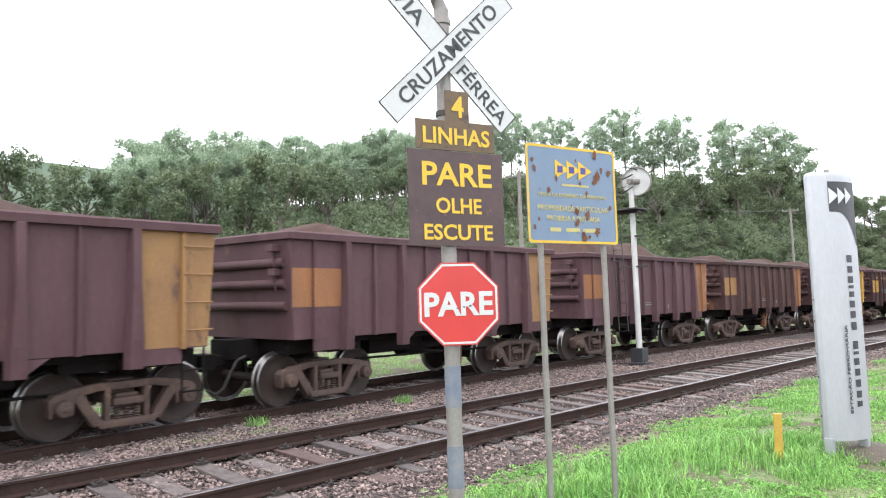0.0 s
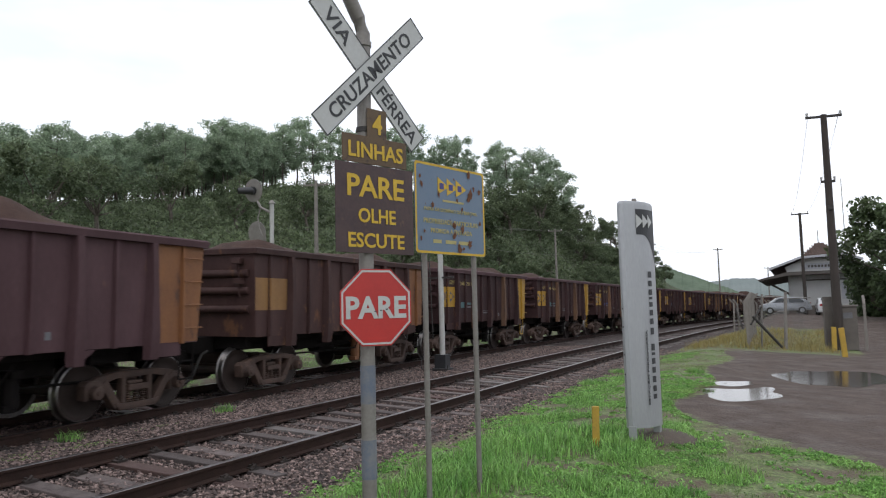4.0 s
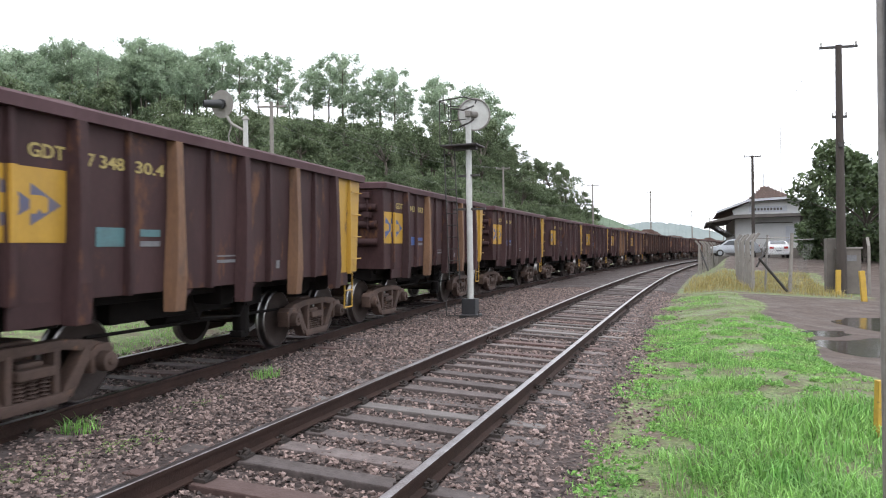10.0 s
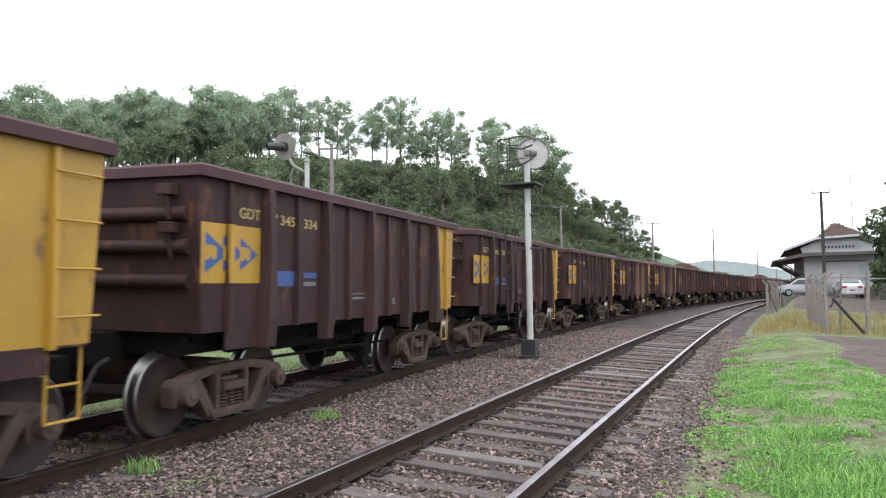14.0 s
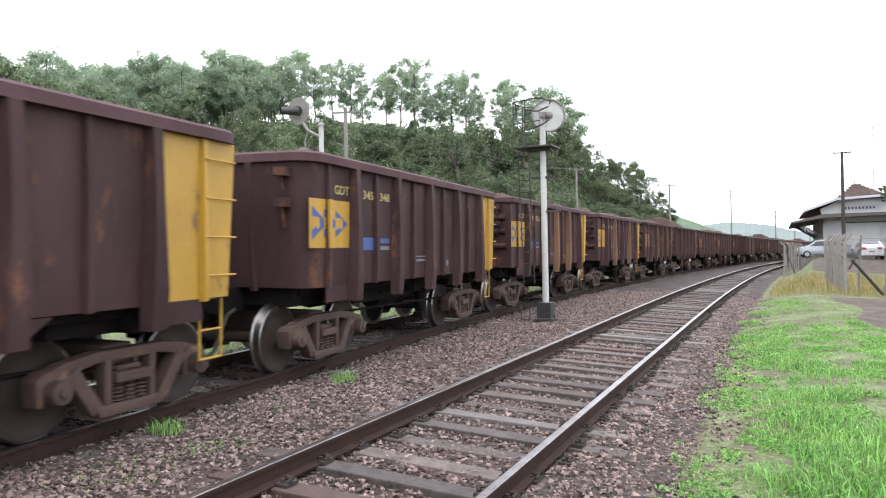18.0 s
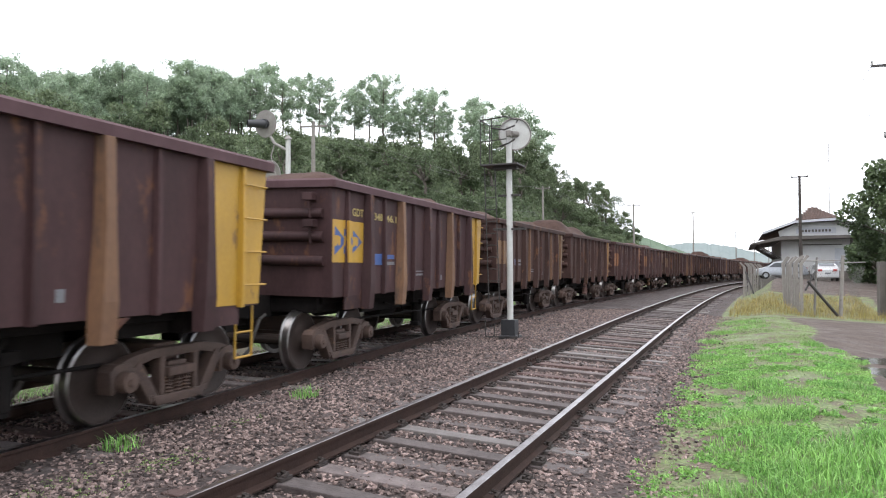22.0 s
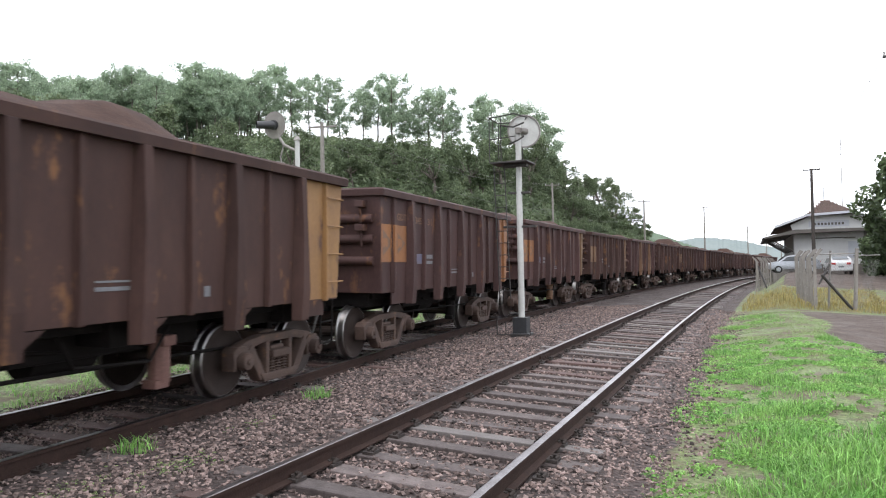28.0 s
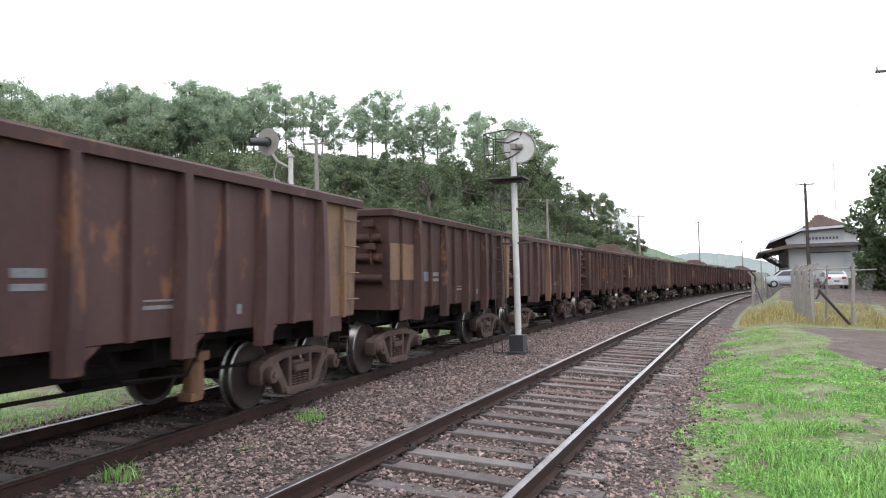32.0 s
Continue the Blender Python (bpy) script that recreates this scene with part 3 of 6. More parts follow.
def track(name, centre, z, label, y0, y1, seed, tilt=0.0):
    rnd = random.Random(seed)
    tr = tagged(new(name), label, "railway track", kind="structure")
    tr.matrix_basis = LEVEL
    for off in (-0.84, 0.84):
        r = place("rail", rail_mesh(centre, off, z, False, tilt), "rail", tr)
        place("running_surface", rail_mesh(centre, off, z, True, tilt), "railhead", r, "worn shiny rail head")
    blanks = []
    for k in range(4):
        s = Shape().box(-1.4, -0.115, -0.16, 1.4, 0.115, 0.0)
        s.v = [(x + rnd.uniform(-0.02, 0.02), y + rnd.uniform(-0.012, 0.012), q + (rnd.uniform(-0.012, 0.004) if q > -0.1 else 0)) for x, y, q in s.v]
        blanks.append(s.mesh("sleeper", 0.012))
    fs = Shape()
    y = y0
    while y < y1:
        d = math.atan2(centre(y + 0.5) - centre(y - 0.5), 1)
        m = Matrix.Translation((centre(y) + rnd.uniform(-0.06, 0.06), y, z + 0.004 - 0.034 * rnd.random() ** 1.6)) @ Matrix.Rotation(-d + rnd.uniform(-0.03, 0.03), 4, "Z") @ Matrix.Rotation(-tilt, 4, "Y")
        place("sleeper", blanks[rnd.randrange(4)], "grey_sleeper" if rnd.random() < 0.12 else "red_sleeper" if rnd.random() < 0.16 else "sleeper", tr, "", m)
        if y < 45:
            for off in (-0.84, 0.84):
                for side in (-1, 1):
                    x = off + side * 0.105
                    fs.box(x - 0.055, -0.075, 0.0, x + 0.055, 0.075, 0.026, m)
                    for q in (-0.032, 0.032):
                        fs.tube((x - side * 0.01, q, 0.02), (x - side * 0.01, q, 0.055), 0.016, 0.02, 6, True, m)
                    fs.path([m @ Vector((x + side * 0.03, -0.03, 0.03)), m @ Vector((x + side * 0.055, 0.0, 0.055)), m @ Vector((x - side * 0.02, 0.03, 0.05))], 0.018, 6)
        y += rnd.uniform(0.55, 0.63)
    if fs.v:
        f = place("fastening", fs.mesh("fastening"), "plate", tr)
        f["kind"] = "stuff"
    return tr


near_track = track("railway_track", bend, 0.01, "rusty rails on weathered timber sleepers in stone ballast", -1.5, 118, 1)
train_track = track("railway_track", far_line, -0.2154, "rails under the moving ore train on timber sleepers", -6, 60, 2, TILT)
# a bolted joint in each near rail
for off, y in ((-0.84, 14.2), (0.84, 23.0), (-0.84, 33.0)):
    for side in (-1, 1):
        x = bend(y) + off + side * 0.028
        s = Shape().box(x - 0.014, y - 0.36, 0.05, x + 0.014, y + 0.36, 0.125)
        for k in range(4):
            s.tube((x - 0.03, y - 0.25 + k * 0.166, 0.088), (x + 0.03, y - 0.25 + k * 0.166, 0.088), 0.018, None, 6)
        place("joint_bar", s.mesh("joint_bar"), "rail", near_track)


def scatter_stones(name, count, area, smin, smax, seed, label):
    rg = np.random.default_rng(seed)
    base = np.array([(1, 0, 0), (-1, 0, 0), (0, 1, 0), (0, -1, 0), (0, 0, 1), (0, 0, -1)], float)
    tri = np.array([(0, 2, 4), (2, 1, 4), (1, 3, 4), (3, 0, 4), (2, 0, 5), (1, 2, 5), (3, 1, 5), (0, 3, 5)])
    pts = [area(rg) for _ in range(count)]
    pts = np.array([p for p in pts if p is not None])
    k = len(pts)
    sh = base[None] * rg.uniform(0.6, 1.25, (k, 6, 1)) + rg.uniform(-0.25, 0.25, (k, 6, 3))
    q = rg.normal(size=(k, 4))
    q /= np.linalg.norm(q, axis=1)[:, None]
    w, x, y, z = q.T
    rot = np.stack([np.stack([1 - 2 * (y * y + z * z), 2 * (x * y - z * w), 2 * (x * z + y * w)], 1), np.stack([2 * (x * y + z * w), 1 - 2 * (x * x + z * z), 2 * (y * z - x * w)], 1), np.stack([2 * (x * z - y * w), 2 * (y * z + x * w), 1 - 2 * (x * x + y * y)], 1)], 1)
    v = np.einsum("kij,knj->kni", rot, sh) * rg.uniform(smin, smax, (k, 1, 1)) * np.array([1, 1, 0.75]) + pts[:, None, :]
    f = (tri[None] + 6 * np.arange(k)[:, None, None]).reshape(-1, 3)
    me = raw(name, v.reshape(-1, 3), f, None)
    return tagged(place(name, me, "stone"), label, "ballast", kind="stuff")


def bed(rg):
    y = 2.2 + 30 * rg.random() ** 1.7
    x = rg.uniform(far_line(y) - 1.6, bend(y) + 4.0)
    u = x - bend(y)
    if u > 1.9 and rg.random() < (u - 1.7) / 0.75 - 0.06:
        return None
    z = ground_z(x, y)
    if abs(u) < 0.9 or abs(x - far_line(y)) < 0.9:
        return (x, y, z + rg.uniform(-0.015, 0.022))
    return (x, y, z + rg.uniform(-0.012, 0.014))


scatter_stones("ballast", 140000, bed, 0.012, 0.037, 5, "grey-brown crushed stone ballast around the sleepers")


# ---- train ----
RIBS = [0.7576 * (i - 6) for i in range(1, 12)]
BOGIE = 3.146


def ring(hx, hy, r, n=4):
    """Outline of a box plan with rounded corners."""
    pts = []
    for cx, cy, a in ((hx - r, hy - r, 0), (-hx + r, hy - r, 90), (-hx + r, -hy + r, 180), (hx - r, -hy + r, 270)):
        for k in range(n + 1):
            t = radians(a + 90 * k / n)
            pts.append((cx + r * math.cos(t), cy + r * math.sin(t)))
    return pts


def tub_mesh(r):
    s = Shape()
    rings = [(1.50, 4.22, 1.28), (1.50, 4.225, 1.40), (1.50, 4.34, 3.08), (1.43, 4.27, 3.08), (1.43, 4.16, 1.45)]
    n = 20
    for hx, hy, z in rings:
        s.v += [(x, y, z) for x, y in ring(hx, hy, r)]
    for k in range(len(rings) - 1):
        s.f += [[k * n + i, k * n + (i + 1) % n, (k + 1) * n + (i + 1) % n, (k + 1) * n + i] for i in range(n)]
    s.f += [list(range(n))[::-1], list(range(4 * n, 5 * n))]
    return s.mesh("tub", 0, r > 0.1)


def rim_mesh(r):
    s = Shape()
    n = 20
    for hx, hy, z in ((1.47, 4.30, 3.03), (1.60, 4.41, 3.03), (1.61, 4.42, 3.14), (1.58, 4.39, 3.17), (1.40, 4.23, 3.17), (1.40, 4.23, 3.05)):
        s.v += [(x, y, z) for x, y in ring(hx, hy, r + 0.05)]
    for k in range(5):
        s.f += [[k * n + i, k * n + (i + 1) % n, (k + 1) * n + (i + 1) % n, (k + 1) * n + i] for i in range(n)]
    return s.mesh("top_rim", 0, r > 0.1)


def rib_mesh(wide):
    s = Shape()
    if wide:
        a, b, lo, d = 0.085, 0.135, 1.04, 0.15
    else:
        a, b, lo, d = 0.042, 0.048, 1.27, 0.072
    v = []
    for z, w, e in ((3.03, a, d * 0.75), (2.2, a, d), (1.45, b, d * 1.1), (lo, b, d * 0.9)):
        v += [(0, -w, z), (0, w, z), (e, w * 0.72, z), (e, -w * 0.72, z)]
    f = [(4 * k + i, 4 * k + (i + 1) % 4, 4 * k + 4 + (i + 1) % 4, 4 * k + 4 + i) for k in range(3) for i in range(4)] + [(0, 1, 2, 3), (15, 14, 13, 12)]
    return s.add(v, f).mesh("rib", 0.008)


def side_frame_mesh():
    """Cast frame: an arched top chord, two slanting legs, a spring pocket and pedestals over the bearings."""
    s = Shape()
    d = (-0.08, 0.08)
    s.prism([(-1.02, 0.56), (-0.98, 0.66), (-0.80, 0.72), (-0.44, 0.775), (0.44, 0.775), (0.80, 0.72), (0.98, 0.66), (1.02, 0.56), (0.74, 0.60), (0.42, 0.665), (-0.42, 0.665), (-0.74, 0.60)], *d)
    for q in (-1, 1):
        s.beam((q * 0.72, 0.63), (q * 0.42, 0.20), 0.15, (-0.08, 0.095))
        s.beam((q * 0.29, 0.70), (q * 0.29, 0.22), 0.085, (-0.06, 0.085))
        s.prism([(q * 0.915 - 0.17, 0.36), (q * 0.915 - 0.19, 0.60), (q * 0.915 - 0.10, 0.67), (q * 0.915 + 0.10, 0.67), (q * 0.915 + 0.17, 0.60), (q * 0.915 + 0.15, 0.36), (q * 0.915 + 0.11, 0.36), (q * 0.915 + 0.11, 0.54), (q * 0.915 - 0.11, 0.54), (q * 0.915 - 0.11, 0.36)], -0.10, 0.10)
    s.prism([(-0.50, 0.27), (-0.40, 0.13), (0.40, 0.13), (0.50, 0.27), (0.36, 0.24), (-0.36, 0.24)], -0.09, 0.11)
    return s.mesh("side_frame", 0.018, True)


def wheel_mesh(part, sides=(-1, 1)):
    s = Shape()
    for sx in sides:
        m = Matrix.Translation((sx * 0.80, 0, 0)) @ Matrix.Diagonal((sx, 1, 1, 1))
        if part == "disc":
            s.lathe([(0.0, 0.14), (0.09, 0.14), (0.11, 0.10), (0.16, 0.06), (0.34, 0.045), (0.395, 0.075), (0.43, 0.085), (0.455, 0.085)], 28, m)
            s.lathe([(0.43, -0.05), (0.38, -0.04), (0.30, 0.0), (0.12, 0.02), (0.0, 0.02)], 28, m)
        else:
            s.lathe([(0.455, 0.085), (0.475, 0.075), (0.48, 0.02), (0.485, -0.02), (0.507, -0.035), (0.505, -0.055), (0.43, -0.05)], 28, m)
    if part == "disc":
        s.tube((-0.95, 0, 0), (0.95, 0, 0), 0.085, None, 10)
    return s.mesh("wheelset", 0, True)


def ore_mesh(seed, lift):
    rg = random.Random(seed)
    nx_, ny_ = 14, 40
    v = []
    bumps = [(rg.uniform(-3.4, 3.4), rg.uniform(0.5, 1.0), rg.uniform(0.9, 1.6)) for _ in range(3)]
    for j in range(ny_ + 1):
        for i in range(nx_ + 1):
            x, y = -1.43 + 2.86 * i / nx_, -4.25 + 8.5 * j / ny_
            e = min(1, (1.43 - abs(x)) / 0.9) * min(1, (4.25 - abs(y)) / 1.4)
            h = sum(a * math.exp(-((y - c) / w) ** 2) for c, a, w in bumps) / 1.2
            z = 2.95 + lift * e * (0.45 + 0.75 * h) + 0.03 * noise.noise((x * 4, y * 4, seed)) + 0.05 * noise.noise((x * 1.5, y * 1.5, seed + 9)) * e
            v.append((x, y, z))
    f = [(j * (nx_ + 1) + i, j * (nx_ + 1) + i + 1, (j + 1) * (nx_ + 1) + i + 1, (j + 1) * (nx_ + 1) + i) for j in range(ny_) for i in range(nx_)]
    me = raw("ore_load", v, f, None)
    me.polygons.foreach_set("use_smooth", [True] * len(f))
    return me


WM = dict(
    tub=tub_mesh(0.03), tub_round=tub_mesh(0.30), rim=rim_mesh(0.0), rim_round=rim_mesh(0.30), wide=rib_mesh(True), thin=rib_mesh(False), frame=side_frame_mesh(),
    disc=wheel_mesh("disc"), tread_a=wheel_mesh("tread", (-1,)), tread_b=wheel_mesh("tread", (1,)),
    bar=Shape().tube((-1.36, 0, 0), (1.36, 0, 0), 0.085, None, 12).mesh("end_bar", 0, True),
    bracket=Shape().box(-0.09, -0.16, -0.06, 0.09, 0.0, 0.06).tube((0.0, -0.10, -0.02), (0.0, -0.04, -0.34), 0.025, None, 6).mesh("end_bracket", 0.008),
    grab=Shape().path([(0, -0.24, 0), (0.07, -0.24, 0), (0.07, 0.24, 0), (0, 0.24, 0)], 0.012, 6).mesh("grab_iron"),
    centre_sill=Shape().box(-0.30, -4.7, 0.92, 0.30, 4.7, 1.27).mesh("centre_sill", 0.01),
    side_sill=Shape().box(-0.09, -4.0, 1.16, 0.09, 4.0, 1.275).mesh("side_sill", 0.01),
    cross_bearer=Shape().box(-1.3, -0.15, 1.0, 1.3, 0.15, 1.272).mesh("cross_bearer", 0.01),
    headstock=Shape().box(-1.15, -0.1, 1.06, 1.15, 0.1, 1.28).mesh("headstock", 0.01),
    bolster=Shape().box(-1.20, -0.225, 0.44, 1.20, 0.225, 0.545).box(-1.12, -0.16, 0.545, 1.12, 0.16, 0.60).box(-0.95, -0.2, 0.545, 0.95, 0.2, 0.80).mesh("bolster", 0.02),
    beam=Shape().box(-0.72, -0.05, 0.40, 0.72, 0.05, 0.50).mesh("brake_beam", 0.01),
    brake_cylinder=Shape().tube((0.55, -0.55, 0.90), (0.55, 0.25, 0.90), 0.21, None, 18).tube((0.55, 0.2, 0.90), (0.55, 0.62, 0.90), 0.04, None, 8).mesh("brake_cylinder", 0.012, True),
    air_tank=Shape().tube((-0.6, -0.9, 0.92), (-0.6, 0.6, 0.92), 0.24, None, 16).mesh("air_tank", 0.02, True),
    pull_rod=Shape().tube((0.9, -2.2, 0.78), (0.9, 2.2, 0.72), 0.022, None, 6).mesh("pull_rod"),
    lever_rod=Shape().tube((0.95, -0.9, 1.02), (0.6, 0.9, 0.82), 0.02, None, 6).mesh("lever_rod"),
    release_bar=Shape().line([(1.2, -0.7, 1.16), (1.2, -0.5, 0.84), (1.2, 0.5, 0.78), (1.2, 0.8, 1.14)], 0.018, 6).mesh("release_bar"),
    coupler=Shape().box(-0.10, -0.75, 0.80, 0.10, 0.0, 1.00).box(-0.20, -0.76, 0.74, 0.22, -0.48, 1.04).box(-0.16, -0.05, 0.72, 0.16, 0.1, 1.06).mesh("coupler", 0.03),
    hose=Shape().path([(0.42, 0.05, 0.98), (0.44, -0.14, 0.92), (0.45, -0.28, 0.72), (0.43, -0.40, 0.46), (0.38, -0.52, 0.36), (0.30, -0.66, 0.44)], 0.026, 7).mesh("air_hose", 0, True),
    step=Shape().path([(0, -0.18, 1.28), (0, -0.18, 0.62), (0, 0.18, 0.62), (0, 0.18, 1.28)], 0.016, 6).tube((0, -0.18, 0.94), (0, 0.18, 0.94), 0.014, None, 6).mesh("ladder_step"),
    gusset=Shape().prism([(0.0, 1.06), (0.30, 1.27), (0.0, 1.27)], 0.0, 0.03).mesh("gusset"),
    skirt=Shape().box(0.0, 0.0, 1.06, 0.03, 0.757, 1.285).mesh("skirt_plate"),
    floor_box=Shape().box(-0.85, -1.75, 0.86, 0.85, 1.75, 1.272).mesh("floor_box", 0.03),
    # added dark block that stands in for the shade above a bogie
    body_bolster=Shape().box(-1.1, -0.95, 1.0, 1.1, 0.9, 1.272).mesh("body_bolster", 0.03),
    brake_valve=Shape().tube((0, 0, -0.24), (0, 0, 0.24), 0.13, 0.12, 10).box(-0.16, -0.10, 0.18, 0.16, 0.10, 0.30).box(-0.10, -0.16, -0.30, 0.10, 0.06, -0.2).mesh("brake_valve", 0.015, True),
    cap=Shape().tube((0, 0, 0), (0.13, 0, 0), 0.12, 0.11, 12).tube((0.13, 0, 0), (0.155, 0, 0), 0.05, 0.05, 8).mesh("axle_cap", 0.012, True),
)
coil = Shape()
for k in range(5):
    coil.lathe([(0.052, 0.0), (0.072, 0.012), (0.052, 0.024), (0.042, 0.012), (0.052, 0.0)], 12, pose(0, 0, 0.245 + k * 0.040, 0, -90, 0))
coil.tube((0, 0, 0.24), (0, 0, 0.445), 0.036, None, 8)
WM["coil"] = coil.mesh("spring", 0, True)
ORES = [ore_mesh(s, h) for s, h in ((1, 0.36), (2, 0.52), (3, 0.78), (4, 0.44), (5, 0.18))]
HEAPED = {-1: 2, 0: 1, 1: 2, 2: 1, 3: 1, 4: 0, 5: 4, 6: 4, 7: 4, 8: 4, 9: 3, 10: 1, 11: 1, 12: 2, 13: 4, 14: 1, 15: 4}
SIDE = Matrix(((0, 0, 1, 0), (1, 0, 0, 0), (0, 1, 0, 0), (0, 0, 0, 1)))
ARROWS = ((-0.50, 0.16), (-0.18, 0.13), (0.14, 0.10))


def paint(name, y0, z0, y1, z1, mat, parent, out, label=""):
    return flat(name, SIDE @ Matrix.Translation((0, 0, 1.5)), rect(y0, z0, y1, z1), 0.003, mat, parent, label, out)


def logo(wagon, col, ink):
    """A painted panel across the first rib with three arrow marks."""
    p = paint("logo_panel", -4.27, 1.84, -3.13, 2.53, col, wagon, 0.003, "painted panel with arrow marks")
    pl = SIDE @ Matrix.Translation((0, 0, 1.5))
    if ink:
        for k in range(3):
            y0, z, e = -4.20 + k * 0.325, 2.19, 0.235 - 0.02 * k
            flat("arrow_mark", pl, [(y0, z - e), (y0 + 0.42 - 0.03 * k, z), (y0, z + e)], 0.002, ink, p, "", 0.006 + 0.001 * k)
            flat("arrow_gap", pl, [(y0 - 0.01, z - 0.085), (y0 + 0.06, z - 0.085), (y0 + 0.10, z - 0.035), (y0 + 0.14, z - 0.085), (y0 + 0.20, z - 0.06), (y0 + 0.20, z + 0.06), (y0 + 0.14, z + 0.085), (y0 - 0.01, z + 0.085)], 0.001, col, p, "", 0.0092 + 0.001 * k)
    r = Shape().box(0.0, -0.036, 1.84, 0.078, 0.036, 2.53)
    place("rib_paint", r.mesh("rib_paint"), col, wagon, "", pose(1.5, RIBS[0], 0))


def bogie(wagon, y, number):
    for sx in (-1, 1):
        m = Matrix.Translation((sx * 1.07, y, 0)) @ Matrix.Diagonal((sx, 1, 1, 1))
        f = place("side_frame", WM["frame"], "bogie", wagon, "cast bogie side frame", pose(sx * 1.07, y, 0.07, 0, 0, 0 if sx > 0 else 180))
        for q in (-0.15, 0.0, 0.15):
            place("spring", WM["coil"], "bogie", f, "", pose(0.03, q, 0))
        for q in (-0.915, 0.915):
            place("axle_cap", WM["cap"], "bogie", f, "", pose(0.08, q, 0.48))
    place("bolster", WM["bolster"], "bogie", wagon, "", pose(0, y, 0.07))
    for q in (-0.45, 0.45):
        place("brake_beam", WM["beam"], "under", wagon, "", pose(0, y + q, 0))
    out = []
    for q in (-0.915, 0.915):
        w = place("wheelset", WM["disc"], "wheel", wagon, "two steel wheels on an axle", pose(0, y + q, 0.55))
        place("tread", WM["tread_a"], "tread", w, "polished wheel tread")
        place("tread", WM["tread_b"], "tread", w, "polished wheel tread")
        out.append((w, y + q))
    return out


# ribs that were repainted in ochre
TAN = {3: (3, 7), 4: (3, 7), 5: (3, 7), 9: (5, 7), 10: (3, 7), 11: (4, 8), 16: (3, 7), 19: (7,)}


def ore_wagon(number, body, end, panel, ink, code, rounded=False, label=""):
    w = empty("ore_wagon", pose(0, 0, 0), label, "ore wagon", "ore wagons of the train")
    place("tub", WM["tub_round" if rounded else "tub"], body, w)
    place("top_rim", WM["rim_round" if rounded else "rim"], "dusty" if body == "brown" else body, w)
    place("ore_load", ORES[HEAPED.get(number, (number * 7) % 4)], "ore", w, "heaped dark red-brown iron ore")
    for i, y in enumerate(RIBS):
        wide = i % 2 == 1
        for sx in (-1, 1):
            mat = body
            if sx > 0 and i == 10 and end:
                mat = end
            elif sx > 0 and i in TAN.get(number, ()):
                mat = "ochre_rib"
            place("rib", WM["wide" if wide else "thin"], mat, w, "", pose(sx * 1.5, y, 0, 0, 0, 0 if sx > 0 else 180))
        if wide:
            if i in (1, 9):
                place("skirt_plate", WM["skirt"], body, w, "", pose(1.47, y - (0.757 if i == 1 else 0.0), 0))
            else:
                place("gusset", WM["gusset"], body, w, "", pose(1.49, y + 0.1, 0))
    for sy in (-1, 1):
        if rounded:
            for x in (-0.75, 0.0, 0.75):
                place("end_post", WM["thin"], body, w, "", Matrix.Translation((x, sy * 4.15, 0)) @ pose(0, 0, 0, -sy * 5.0, 0, 0) @ Matrix.Translation((0, -sy * 0.0, 0)) @ pose(0, 0, 0, 0, 0, sy * 90) @ Matrix.Translation((0.18, 0, 0)))
        else:
            for z in (1.86, 2.25, 2.62):
                place("end_bar", WM["bar"], body, w, "", pose(0, sy * (4.225 + 0.066 * (z - 1.28)), z))
        for z in (2.46, 2.88):
            for x in (-1.15, 1.15):
                place("end_bracket", WM["bracket"], body, w, "", pose(x, sy * (4.20 + 0.08 * (z - 1.28)), z, 0, 0, 0 if sy < 0 else 180))
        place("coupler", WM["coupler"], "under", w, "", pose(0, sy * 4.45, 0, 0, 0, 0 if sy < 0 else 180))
        place("air_hose", WM["hose"], "rubber", w, "", pose(0, sy * 4.5, 0, 0, 0, 0 if sy < 0 else 180))
        if sy > 0:
            place("ladder_step", WM["step"], "yellow" if end == "yellow" else "under", w, "", pose(1.42, 4.02, 0))
    for k in range(4):
        place("grab_iron", WM["grab"], end or body, w, "", pose(1.5, 4.02, 1.55 + k * 0.42))
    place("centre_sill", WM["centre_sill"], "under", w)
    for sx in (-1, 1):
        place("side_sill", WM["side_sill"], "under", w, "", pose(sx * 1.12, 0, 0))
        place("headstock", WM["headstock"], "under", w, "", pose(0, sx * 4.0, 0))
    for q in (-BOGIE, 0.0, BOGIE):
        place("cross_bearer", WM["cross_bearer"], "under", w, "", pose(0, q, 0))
    # one added shade block over each bogie
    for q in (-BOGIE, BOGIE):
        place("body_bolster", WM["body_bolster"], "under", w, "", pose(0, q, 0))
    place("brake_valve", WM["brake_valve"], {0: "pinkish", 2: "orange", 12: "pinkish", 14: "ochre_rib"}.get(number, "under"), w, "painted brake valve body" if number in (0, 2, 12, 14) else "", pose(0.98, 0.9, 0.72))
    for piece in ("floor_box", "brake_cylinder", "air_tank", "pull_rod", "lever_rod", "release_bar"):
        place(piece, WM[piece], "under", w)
    if end:
        s = Shape().add([(1.503, 3.12, 1.30), (1.503, 4.215, 1.30), (1.503, 4.335, 3.03), (1.503, 3.12, 3.03)], [(0, 1, 2, 3)])
        s.add([(1.5, 3.12, 1.30), (1.5, 4.215, 1.30), (1.5, 4.335, 3.03), (1.5, 3.12, 3.03)], [(3, 2, 1, 0)])
        place("end_panel", s.mesh("end_panel"), end, w, "coloured end bay")
    if panel:
        logo(w, panel, ink)
    pl = SIDE @ Matrix.Translation((0, 0, 1.5))
